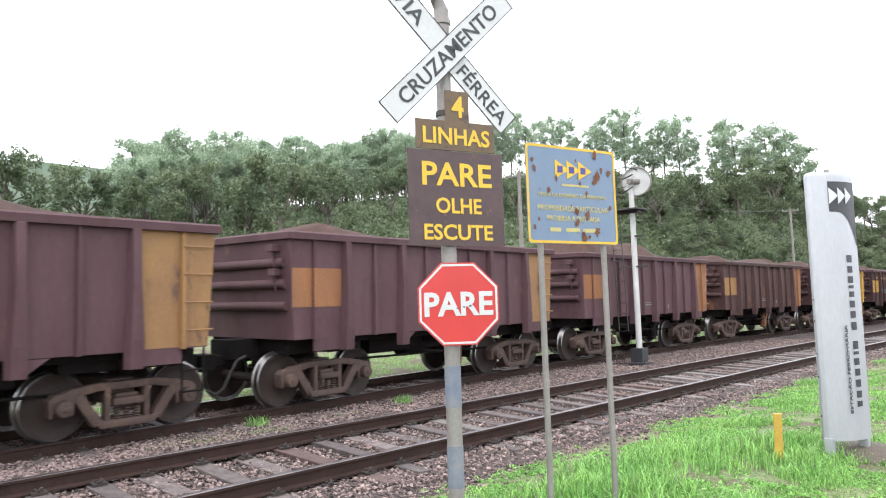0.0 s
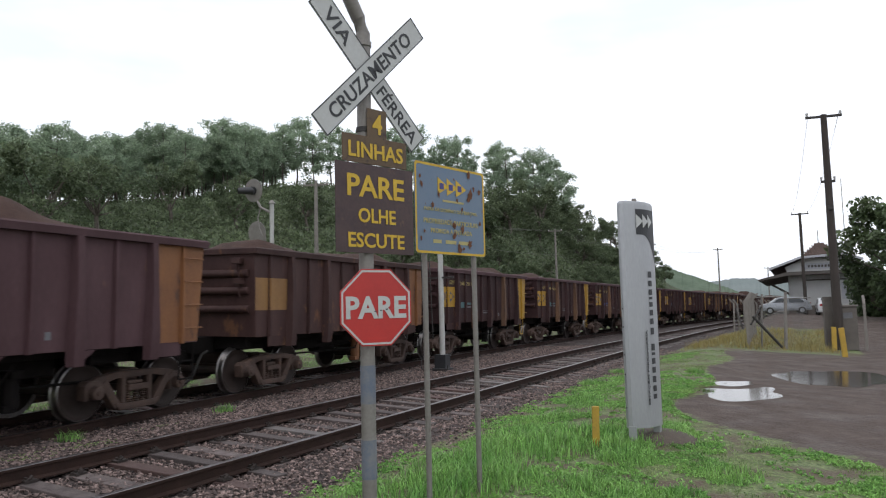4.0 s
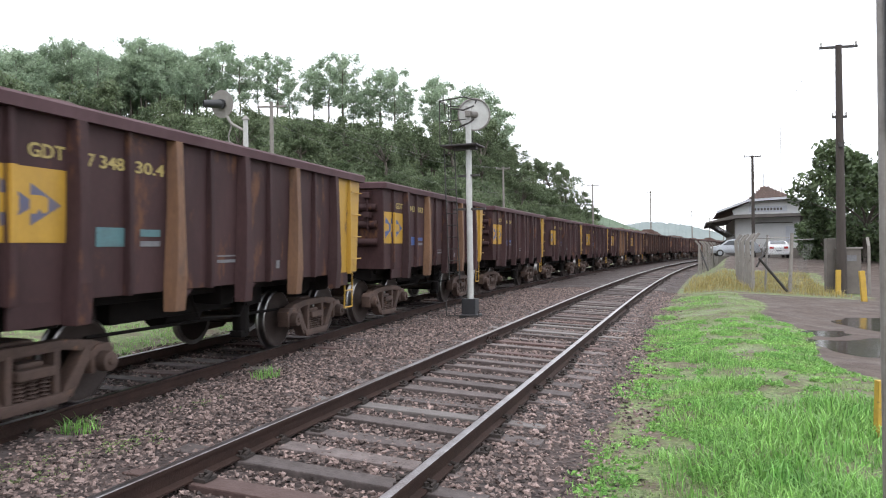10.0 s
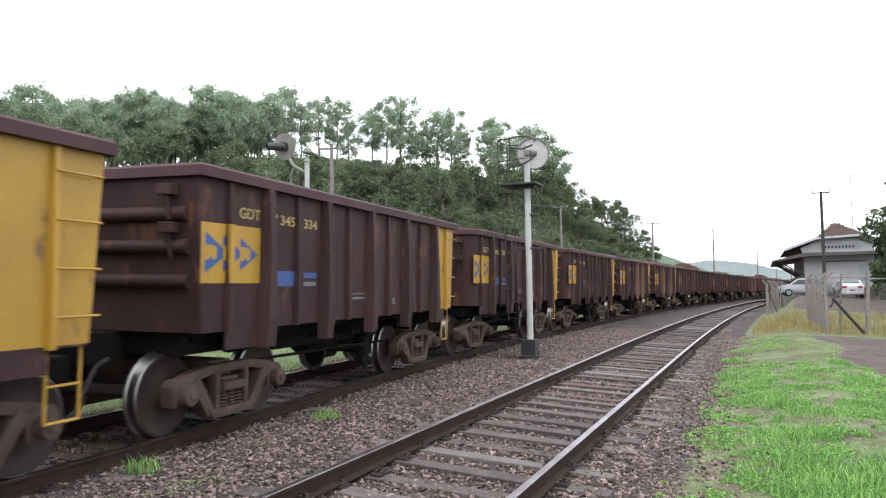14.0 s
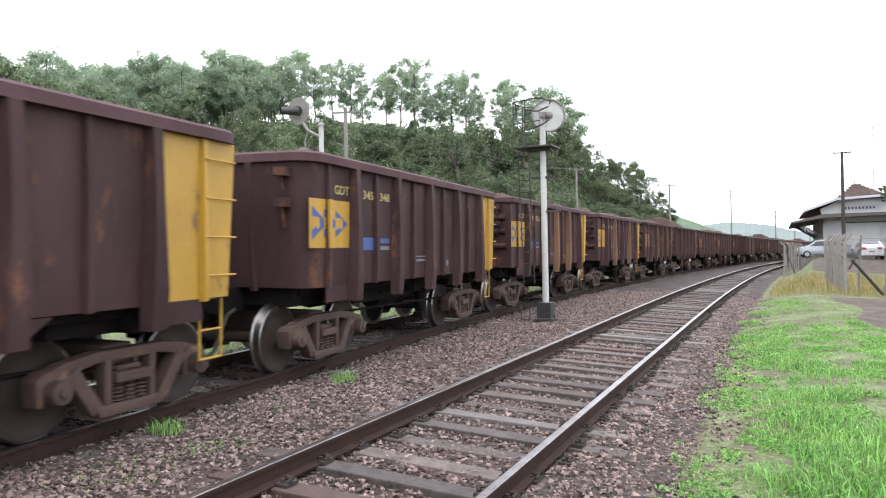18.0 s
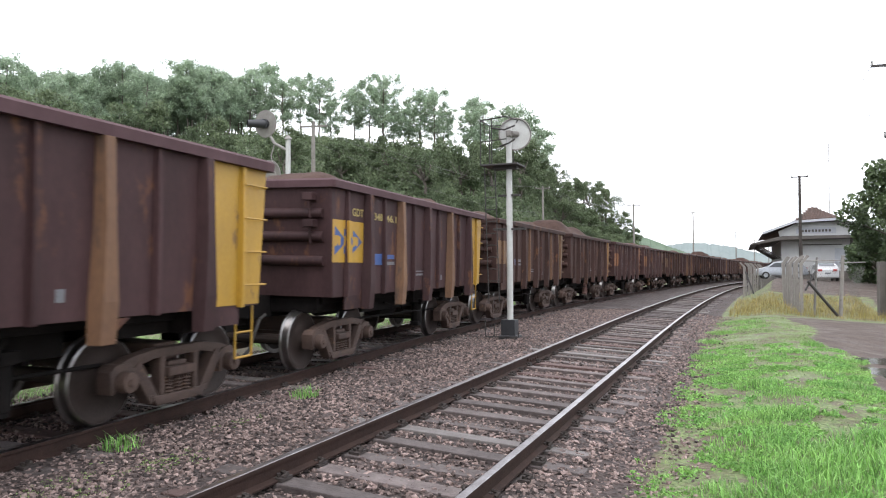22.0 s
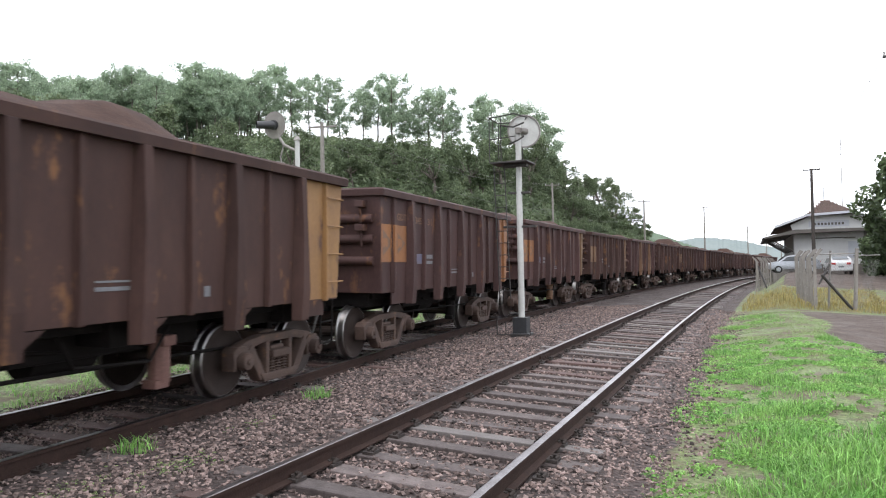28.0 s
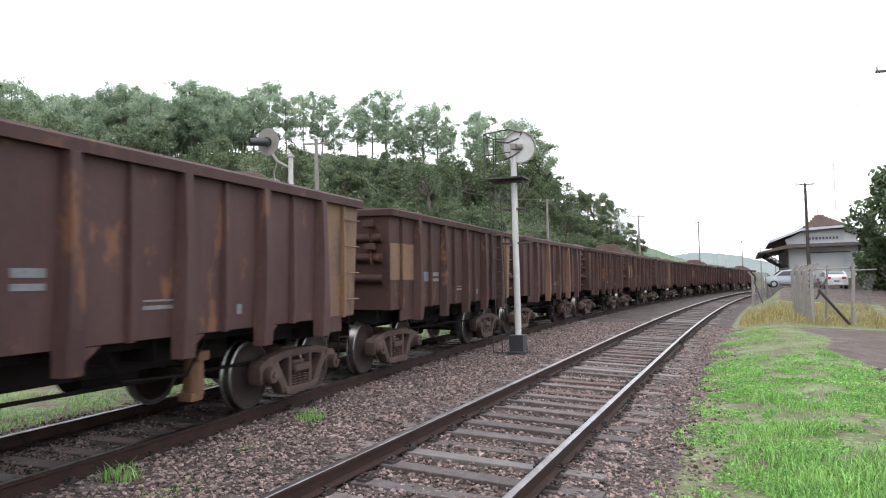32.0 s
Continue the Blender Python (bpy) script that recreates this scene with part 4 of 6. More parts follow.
    if code:
        letters, a, b = code
        ink2 = "stencil" if panel == "yellow" else "ochre_rib"
        lettering(letters, pl, -3.36, 2.69, 0.43, 0.135, ink2, w, 0.018)
        for word_, x in ((a[:1], -2.80), (a[1:], -2.50), (b, -1.90)):
            lettering(word_, pl, x, 2.67, 0.13 * len(word_) - 0.03, 0.135, ink2, w, 0.018)
    if panel and number > 2:
        ink3 = ("blue" if number not in (3, 4) else "teal") if panel == "yellow" else "dull_blue"
        paint("stripe_label", -2.73, 1.80, -2.24, 2.0, ink3, w, 0.003)
        paint("stripe_label", -2.06, 1.80, -1.72, 1.86, "pale", w, 0.003)
        paint("stripe_label", -2.06, 1.91, -1.72, 1.99, "pale" if panel != "yellow" else ink3, w, 0.003)
    paint("data_plate", -0.56, 1.58, -0.12, 1.62, "pale", w, 0.003)
    paint("data_plate", -0.56, 1.66, -0.12, 1.68, "pale", w, 0.003)
    paint("data_plate", 1.02, 1.46, 1.12, 1.58, "pale", w, 0.003)
    return w, bogie(w, -BOGIE, number) + bogie(w, BOGIE, number)


def run(t):
    """How far the train has come since the start, in metres."""
    return 0.13 + 4.0684 * t + 0.01545 * t * t - 0.0000565 * t ** 3


# number, body, end bay, logo panel, its ink, stencilled mark, rounded ends
LOOKS = {
    -1: ("dusty", "ochre", "ochre", None, None), 0: ("dusty", "ochre", "orange", None, None), 1: ("dusty", "orange", "orange", None, None), 2: ("red", "orange", "ochre", None, None),
    3: ("brown", "yellow", "yellow", "dull_blue", ("GDT", "7348", "29.1")), 4: ("brown", "yellow", "yellow", "dull_blue", ("GDT", "7348", "30.4")),
    5: ("brown", "yellow", "yellow", "blue", ("GDT", "7343", "033")), 6: ("brown", "yellow", "yellow", "blue", ("GDT", "7345", "334")),
    7: ("brown", "yellow", "yellow", "blue", ("GDT", "7345", "330")), 8: ("brown", "yellow", "yellow", "blue", ("GDT", "7345", "348")),
    9: ("brown", "yellow", "yellow", "blue", ("GDT", "7348", "45.2")), 10: ("brown", "yellow", "yellow", "blue", ("GDT", "7348", "46.1")),
    11: ("rust", "dull_ochre", "dull_ochre", "faint_ink", None), 12: ("rust", "ochre", None, None, None), 13: ("red", "orange", "orange", "faint_ink", ("GDT", "7345", "31")),
    14: ("red", "dull_ochre", "orange", "faint_ink", None), 15: ("rust", "dull_ochre", "dull_ochre", "faint_ink", None),
}
TRAIN = []
for k in range(-3, 27):
    body, end, panel, ink, code = LOOKS.get(k, (("rust", "red", "rust")[k % 3], None, ("dull_ochre", None, None)[k % 3], None, None))
    tone = {"dusty": "dusty reddish-brown", "brown": "dark oxide-brown", "red": "reddish-brown", "rust": "rusty orange-brown"}[body]
    trimtext = {"yellow": "with yellow end bay, heaped", "ochre": "with dusty ochre end bay", "orange": "with faded orange end bay", "dull_ochre": "with rust-stained ochre end bay", None: "with plain ribbed steel sides"}[end]
    ob, wheels = ore_wagon(k, body, end, panel, ink, code, k in (7, 8), f"{tone} ore wagon {trimtext}")
    ob.scale = (0.98, 0.98, 0.98)
    TRAIN.append((k, ob, wheels))


def motions():
    spin = [4 * i / FPS for i in range(241)]
    for k, ob, wheels in TRAIN:
        rows = []
        for t in [float(i) for i in range(33)]:
            y = FIRST + 9.97 * k + 4.118 + SLACK.get(k, 0.22 if k > 14 else -0.1) - run(t)
            a, b = far_line(y - 3.05), far_line(y + 3.05)
            rows.append((t, LEVEL @ Matrix.Translation(((a + b) / 2, y, -0.114)) @ Matrix.Rotation(-math.atan2(b - a, 6.1), 4, "Z") @ Matrix.Rotation(-TILT, 4, "Y")))
        walk(ob, rows)
        for w, y in wheels:
            if k < 17:
                walk(w, [(t, Matrix.Translation((0, y, 0.55)) @ Matrix.Rotation(run(t) / 0.47, 4, "X")) for t in spin])


FIRST = 7.55
# play in the couplings, wagon by wagon
SLACK = {0: -0.2, 1: 0.0, 2: 0.05, 3: -0.1, 4: 0.03, 5: 0.03, 6: -0.19, 7: -0.19, 8: -0.18, 9: -0.28, 10: 0.1, 11: 0.09, 12: 0.05, 13: 0.1, 14: 0.27}


# ---- plants ----
def cards(centres, radii, count, size, seed, squash=0.8, hollow=0.55):
    """Many small leaf sprays, in a loose shell round each centre."""
    rg = np.random.default_rng(seed)
    c = np.repeat(np.asarray(centres, float), count, 0)
    r = np.repeat(np.asarray(radii, float), count)
    n = len(c)
    d = rg.normal(size=(n, 3))
    d /= np.linalg.norm(d, axis=1)[:, None]
    p = c + d * (r * (hollow + (1 - hollow) * rg.random(n) ** 0.7))[:, None] * np.array([1, 1, squash])
    a = rg.normal(size=(n, 3))
    a /= np.linalg.norm(a, axis=1)[:, None]
    b = np.cross(a, rg.normal(size=(n, 3)))
    b /= np.linalg.norm(b, axis=1)[:, None]
    s = size * rg.uniform(0.55, 1.35, n)
    v = np.stack([p - a * s[:, None], p - b * (s * 0.45)[:, None], p + a * s[:, None], p + b * (s * 0.45)[:, None]], 1)
    return v.reshape(-1, 3), np.arange(4 * n).reshape(-1, 4)


def leaf_mesh(name, centres, radii, count, size, seed, squash=0.8, hollow=0.55):
    v, f = cards(centres, radii, count, size, seed, squash, hollow)
    return raw(name, v, f, None)


def crooked(s, p, q, r0, r1, rnd, n=5, sway=0.05):
    pts = [Vector(p).lerp(Vector(q), k / n) for k in range(n + 1)]
    ln = (Vector(q) - Vector(p)).length
    for k in range(1, n):
        pts[k] += Vector((rnd.uniform(-1, 1), rnd.uniform(-1, 1), 0)) * ln * sway
    for k in range(n):
        s.tube(pts[k], pts[k + 1], r0 + (r1 - r0) * k / n, r0 + (r1 - r0) * (k + 1) / n, 7, False)
    return pts


def eucalyptus(seed, height, spread, bare=0.37):
    """A slender trunk that carries tiers of dense, drooping leaf clumps."""
    rnd = random.Random(seed)
    s = Shape()
    top = Vector((rnd.uniform(-0.5, 0.5), rnd.uniform(-0.5, 0.5), height * 0.93))
    trunk = crooked(s, (0, 0, -0.4), top, 0.16, 0.04, rnd, 7, 0.012)
    cs, rs = [], []
    for k in range(17):
        h = bare + (0.97 - bare) * (k + rnd.random()) / 17
        i = min(6, int(h * 7))
        p = trunk[i].lerp(trunk[i + 1], h * 7 - i)
        q0 = (h - bare) / (1 - bare)
        out = spread * (0.45 + 1.1 * math.sin(math.pi * min(1, 0.22 + 0.72 * q0))) * rnd.uniform(0.35, 0.8)
        a = 2.4 * k + rnd.uniform(-0.5, 0.5)
        q = p + Vector((math.cos(a) * out, math.sin(a) * out, rnd.uniform(0.3, 1.1)))
        crooked(s, p, q, 0.045, 0.015, rnd, 3, 0.06)
        for _ in range(5):
            cs.append(q + Vector((rnd.uniform(-0.8, 0.8), rnd.uniform(-0.8, 0.8), rnd.uniform(-0.8, 0.4))))
            rs.append(rnd.uniform(0.45, 0.95))
    cs += [top, top + Vector((0.3, 0, -0.5)), top + Vector((-0.3, 0.2, -0.9))]
    rs += [0.7, 0.8, 0.9]
    return s.mesh("trunk", 0, True), leaf_mesh("crown", cs, rs, 66, 0.165, seed, 0.9, 0.12)


EUCA = [eucalyptus(s, h, w) for s, h, w in ((11, 11.6, 2.5), (12, 10.8, 2.9), (13, 12.2, 2.4), (14, 10.0, 2.7), (15, 11.2, 2.1))]
SLIM = [eucalyptus(s, h, w, 0.36) for s, h, w in ((21, 11.0, 2.5), (22, 10.0, 2.4), (23, 9.0, 2.6))]


def on_hill(az, r):
    x, y = 3 - r * math.sin(radians(az)), r * math.cos(radians(az))
    return x, y, ground_z(x, y)


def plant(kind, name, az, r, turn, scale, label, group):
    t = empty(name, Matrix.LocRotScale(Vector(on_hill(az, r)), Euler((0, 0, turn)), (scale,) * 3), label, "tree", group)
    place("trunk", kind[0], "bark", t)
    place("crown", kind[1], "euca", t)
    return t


tr = random.Random(7)
for az, r, sc in ((27.4, 113, 1.08), (28.6, 116, 1.18), (29.7, 118, 1.02), (26.6, 120, 0.8), (23.4, 114, 1.0), (24.5, 117, 1.12), (25.4, 121, 0.95), (22.7, 119, 0.8), (19.3, 115, 1.08), (20.5, 118, 1.1), (16.0, 116, 1.12), (17.2, 114, 1.05), (15.0, 119, 1.0), (18.2, 121, 0.85), (32.4, 113, 1.0), (33.8, 116, 1.1), (35.2, 112, 0.95), (36.7, 117, 1.22), (37.6, 113, 1.1), (31.4, 121, 0.85)):
    plant(tr.choice(EUCA), "eucalyptus_tree", az - 0.45, r, tr.uniform(0, 6), 0.95 * sc, "tall slender eucalyptus with a tufted crown on the ridge", "eucalyptus trees on the ridge")
for k in range(150):
    az = 37.8 + 28 * (k + tr.random()) / 150
    sc = (0.98 if az < 43 else 0.94 if az < 47 else 0.88 if az < 53 else 0.98 if az < 57 else 0.95) * tr.uniform(0.84, 1.08)
    plant(tr.choice(EUCA + SLIM), "eucalyptus_tree", az, tr.uniform(104 - 1.1 * (az - 38), 128), tr.uniform(0, 6), sc, "eucalyptus in the dense plantation on the hill", "eucalyptus plantation")

# undergrowth on the slope
bc, br = [], []
brn = random.Random(3)
while len(bc) < 6000:
    az, r = brn.uniform(3, 86), 24 + 116 * brn.random() ** 0.75
    x, y, z = on_hill(az, r)
    if hill(x, y) < 0.25:
        continue
    k = brn.uniform(0.6, 1.35) * (1.5 if brn.random() < 0.18 else 1.0)
    bc.append((x, y, z + 0.25 * k))
    br.append(k)
tagged(place("undergrowth", leaf_mesh("undergrowth", bc, br, 60, 0.20, 31, 0.85, 0.55), "leaf"), "dense green scrub covering the hillside", "scrub", kind="stuff")


def broadleaf(seed, height, spread, leaves=70, size=0.18, low=0.35):
    rnd = random.Random(seed)
    s = Shape()
    fork = Vector((rnd.uniform(-0.3, 0.3), rnd.uniform(-0.3, 0.3), height * 0.3))
    crooked(s, (0, 0, -0.3), fork, 0.28, 0.2, rnd, 3, 0.04)
    cs, rs = [], []
    for k in range(26):
        a, e = rnd.uniform(0, 6.28), rnd.uniform(low, 1.0)
        w = math.sqrt(max(0.05, 1 - ((e - 0.58) / 0.5) ** 2))
        q = Vector((math.cos(a) * spread * w * rnd.uniform(0.5, 1), math.sin(a) * spread * w * rnd.uniform(0.5, 1), height * e))
        if k % 2 == 0:
            crooked(s, fork, q, 0.10, 0.025, rnd, 4, 0.05)
        for _ in range(3):
            cs.append(q + Vector([rnd.uniform(-0.5, 0.5) * spread * 0.35 for _ in range(3)]))
            rs.append(rnd.uniform(0.14, 0.27) * spread)
    return s.mesh("trunk", 0, True), leaf_mesh("crown", cs, rs, leaves, size, seed, 0.85, 0.45)


BROAD = [broadleaf(s, h, w) for s, h, w in ((41, 7.0, 3.4), (42, 6.0, 3.0), (43, 8.0, 3.8))]
for az, r, sc in ((8.6, 150, 0.75), (9.6, 150, 0.82), (10.8, 142, 0.82), (12.2, 135, 0.8), (13.6, 128, 0.68), (15.0, 118, 0.6), (9.2, 128, 0.8), (11.4, 118, 0.8), (13.4, 108, 0.7), (16.2, 100, 0.85), (18.4, 92, 0.9), (20.8, 84, 0.8), (23.5, 76, 0.75), (26.5, 82, 0.7), (30.0, 72, 0.7), (34.5, 70, 0.65), (40, 68, 0.7), (45, 72, 0.8), (50, 66, 0.85), (54, 60, 0.95), (56.5, 64, 0.8), (60, 70, 0.9), (64, 66, 0.9), (69, 70, 0.95), (74, 74, 1.0), (7.6, 170, 0.7), (17.5, 116, 0.6), (14.2, 140, 0.7)):
    t = empty("broadleaf_tree", Matrix.LocRotScale(Vector(on_hill(az, r)), Euler((0, 0, tr.uniform(0, 6))), (sc,) * 3), "dark green broadleaf tree on the lower hillside", "tree", "trees on the hillside")
    b = tr.choice(BROAD)
    place("trunk", b[0], "bark", t)
    place("crown", b[1], "leaf", t)
slope = random.Random(31)
for k in range(38):
    az, r, sc = slope.triangular(12, 34, 14), slope.uniform(60, 86), slope.uniform(0.28, 0.46)
    b = slope.choice(BROAD)
    t = empty("broadleaf_tree", Matrix.LocRotScale(Vector(on_hill(az, r)), Euler((0, 0, slope.uniform(0, 6))), (sc,) * 3), "low dark green tree among the scrub of the slope", "tree", "trees on the hillside")
    place("trunk", b[0], "bark", t)
    place("crown", b[1], "leaf" if k % 3 else "darkleaf", t)
for k in range(52):
    az = tr.uniform(7.6, 19.5)
    b = tr.choice(BROAD)
    t = empty("broadleaf_tree", Matrix.LocRotScale(Vector(on_hill(az, tr.uniform(92, 150))), Euler((0, 0, tr.uniform(0, 6))), (tr.uniform(0.42, 0.66),) * 3), "rounded dark green tree in the dense wood on the hill", "tree", "trees on the hillside")
    place("trunk", b[0], "bark", t)
    place("crown", b[1], "leaf", t)
# shrubs under the trees by the station
LOW = broadleaf(52, 3.2, 2.4, 70, 0.16, 0.02)
for x, y, sc, turn in ((12.6, 66.5, 0.9, 0.2), (14.6, 63.0, 1.0, 1.4), (16.8, 60.5, 1.1, 2.2), (13.4, 72.0, 1.0, 3.4), (18.8, 62.5, 1.2, 0.9), (21.5, 66.0, 1.3, 4.0)):
    t = empty("shrub", Matrix.LocRotScale(Vector((x, y, ground_z(x, y))), Euler((0, 0, turn)), (sc,) * 3), "dense dark green shrub beside the station yard", "shrub", "shrubs by the station")
    place("trunk", LOW[0], "bark", t)
    place("crown", LOW[1], "darkleaf", t)
# trees beside the station yard
BIG = broadleaf(51, 8.6, 4.2, 170, 0.21, 0.08)
for x, y, sc, turn in ((14.4, 59.5, 1.0, 0.4), (18.6, 66, 0.95, 2.0), (21, 54, 1.0, 3.0), (16.2, 80, 0.9, 1.0)):
    t = empty("broadleaf_tree", Matrix.LocRotScale(Vector((x, y, ground_z(x, y))), Euler((0, 0, turn)), (sc,) * 3), "full rounded dark green tree beside the station yard", "tree", "trees by the station")
    place("trunk", BIG[0], "bark", t)
    place("crown", BIG[1], "darkleaf", t)


def hill_strip(name, r, prof, mat, label):
    v, f = [], []
    az = np.linspace(prof[0][0], prof[-1][0], 320)
    for k, a in enumerate(az):
        e = CANT * math.sin(radians(a)) + np.interp(a, [p for p, _ in prof], [q for _, q in prof]) + 0.10 * noise.noise((a * 0.9, r, 0)) + 0.06 * noise.noise((a * 4, r, 5)) + 0.09 * noise.noise((a * 11, r, 7))
        x, y = 3 - r * math.sin(radians(a)), r * math.cos(radians(a))
        h = r * math.tan(radians(max(0.05, e))) + 1.9
        v += [(x * 0.9, y * 0.9, -3), (x, y, h), (x * 1.15, y * 1.15, -3)]
        if k:
            b = 3 * k
            f += [(b - 3, b, b + 1, b - 2), (b - 2, b + 1, b + 2, b - 1)]
    return tagged(place(name, raw(name, v, f, None), mat), label, "hill", kind="structure")


# backdrop hills; their haze is only the pale surface colour
hill_strip("backdrop_far", 950, [(-24, 0.7), (-12, 1.3), (-6, 1.0), (-2, 1.0), (1, 1.6), (3, 1.75), (6, 1.35), (12, 1.2), (20, 0.6)], "farhill", "distant hills with haze painted in as pale blue-green")
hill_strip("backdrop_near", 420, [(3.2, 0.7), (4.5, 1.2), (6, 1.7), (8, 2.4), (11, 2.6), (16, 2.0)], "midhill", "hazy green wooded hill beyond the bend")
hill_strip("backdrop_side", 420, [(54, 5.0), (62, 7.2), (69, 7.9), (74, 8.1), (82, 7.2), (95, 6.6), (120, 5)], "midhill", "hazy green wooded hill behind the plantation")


def blades(name, spots, mat, label, seed):
    """spots: x, y, height, lean."""
    rg = np.random.default_rng(seed)
    sp = np.asarray(spots, float)
    n = len(sp)
    z = np.array([ground_z(a, b) for a, b in sp[:, :2]]) - 0.02
    a = rg.uniform(0, 6.283, n)
    d = np.stack([np.cos(a), np.sin(a), np.zeros(n)], 1)
    w = np.stack([-d[:, 1], d[:, 0], np.zeros(n)], 1) * (0.0035 + 0.012 * sp[:, 2])[:, None]
    p = np.stack([sp[:, 0], sp[:, 1], z], 1)
    h, ln = sp[:, 2:3], sp[:, 3:4]
    up = np.array([0, 0, 1.0])
    mid = p + up * h * 0.6 + d * h * ln * 0.3
    tip = p + up * h * (1 - 0.25 * ln) + d * h * ln
    v = np.stack([p - w, p + w, mid + w * 0.8, mid - w * 0.8, tip], 1).reshape(-1, 3)
    k = 5 * np.arange(n)[:, None]
    f = [tuple(q) for q in (np.array([[0, 1, 2, 3]]) + k)] + [tuple(q) for q in (np.array([[3, 2, 4]]) + k)]
    return tagged(place(name, raw(name, v, f, None), mat), label, "grass", kind="stuff")


gr = random.Random(12)


def verge(y0, y1, power=1.0):
    while True:
        y = y0 + (y1 - y0) * gr.random() ** power
        x = gr.uniform(1.75, 9.5)
        u = x - bend(y)
        patch = noise.noise((x * 0.8, y * 0.8, 4)) + 0.5 * noise.noise((x * 2.4, y * 2.4, 8))
        if in_lot(x, y) > 0.45 or (u < 2.5 and gr.random() > (u - 1.6)):
            continue
        if patch < -0.06 and gr.random() < 0.86:
            continue
        return x, y, patch


spots = []
for _ in range(52000):
    x, y, k = verge(2.0, 30, 1.5)
    spots.append((x, y, gr.uniform(0.025, 0.07) + 0.05 * max(0, k), gr.uniform(0.3, 1.2)))
turf, spots = spots, []
TUFTS = [(2.2, 24.0, 0.45, 0.20), (2.0, 21.2, 0.35, 0.2), (2.1, 17.6, 0.35, 0.26), (3.0, 25.6, 0.6, 0.16), (2.7, 28.0, 0.8, 0.16), (3.6, 8.2, 0.8, 0.34), (4.1, 9.2, 0.6, 0.36), (3.2, 7.2, 0.7, 0.32), (3.5, 6.0, 0.7, 0.34), (4.4, 10.0, 0.5, 0.26), (3.0, 9.4, 0.6, 0.24), (2.9, 11.0, 0.5, 0.20), (3.9, 6.6, 0.5, 0.32), (4.7, 8.6, 0.45, 0.3), (4.4, 5.0, 0.5, 0.24), (2.6, 5.4, 0.5, 0.18), (3.2, 4.6, 0.5, 0.2), (4.6, 9.2, 0.3, 0.24), (5.2, 10.2, 0.35, 0.26), (3.4, 12.6, 0.6, 0.15), (2.5, 14.4, 0.5, 0.13), (5.2, 6.4, 0.6, 0.2)]
tf = random.Random(88)
for _ in range(64):
    cy = 3.2 + 17 * tf.random() ** 1.3
    cx = tf.uniform(2.5, 6.2)
    if in_lot(cx + bend(cy), cy) < 0.3:
        TUFTS.append((cx, cy, tf.uniform(0.14, 0.38), tf.uniform(0.12, 0.26)))
for cx, cy, rad, h in TUFTS:
    for _ in range(int(1000 * rad)):
        a, q = gr.uniform(0, 6.28), rad * math.sqrt(gr.random())
        spots.append((cx + bend(cy) + q * math.cos(a), cy + 1.25 * q * math.sin(a), h * gr.uniform(0.45, 1.05) * (1 - 0.4 * q / rad), gr.uniform(0.2, 0.9)))
for cx, cy in ((-3.08, 6.75), (-2.93, 9.85)):
    for _ in range(110):
        a, q = gr.uniform(0, 6.28), 0.2 * math.sqrt(gr.random())
        spots.append((cx + q * math.cos(a), cy + q * math.sin(a), gr.uniform(0.07, 0.24), gr.uniform(0.2, 0.8)))
for _ in range(40000):
    y = 3 + 34 * gr.random() ** 1.4
    v = 1.15 + 5.5 * gr.random() ** 1.5
    x = far_line(y) - v
    if noise.noise((x * 1.3, y * 1.3, 6)) < -0.15 or (v < 1.5 and gr.random() < 0.6):
        continue
    spots.append((x, y, gr.uniform(0.04, 0.13), gr.uniform(0.3, 1.2)))
# small-leaved weeds close to the ground
wc, wr = [], []
while len(wc) < 12000:
    x, y, k = verge(2.2, 20, 1.4)
    if noise.noise((x * 1.7, y * 1.7, 21)) > -0.1:
        wc.append((x, y, ground_z(x, y) + 0.015))
        wr.append(gr.uniform(0.03, 0.10))
tagged(place("ground_weeds", leaf_mesh("ground_weeds", wc, wr, 14, 0.021, 77, 0.35, 0.1), "grass"), "small-leaved green weeds between patches of turf", "weeds", kind="stuff")
# fine low weeds in the stones between the two lines
fc, fr = [], []
for cx, cy, rad, count in ((-2.05, 6.3, 0.26, 60), (-2.6, 8.0, 0.2, 18), (-2.5, 5.5, 0.34, 40), (-1.95, 5.3, 0.28, 34), (-3.72, 7.0, 0.3, 60), (-3.75, 5.6, 0.3, 60)):
    for _ in range(count):
        x, y = gr.gauss(cx, rad * 0.6), gr.gauss(cy, rad)
        fc.append((x, y, ground_z(x, y) + 0.02))
        fr.append(gr.uniform(0.02, 0.05))
tagged(place("track_weeds", leaf_mesh("track_weeds", fc, fr, 9, 0.009, 78, 0.35, 0.1), "turf"), "fine low weeds among the ballast stones", "weeds", kind="stuff")
blades("short_grass", turf, "turf", "short yellowish-green turf beside the line", 16)
blades("grass", spots, "grass", "bright green tufts of tall grass beside the line", 6)
dry = []
for _ in range(9000):
    y = gr.uniform(31.5, 47)
    x = bend(y) + gr.uniform(2.2, 8.2)
    if x - bend(y) < 2.4 + 0.05 * (y - 31) and gr.random() < 0.5:
        continue
    dry.append((x, y, gr.uniform(0.07, 0.36) * (1.0 + 0.8 * noise.noise((x * 0.9, y * 0.9, 2))), gr.uniform(0.2, 0.8)))
blades("dry_grass", dry, "drygrass", "yellowed tall grass along the fence", 8)


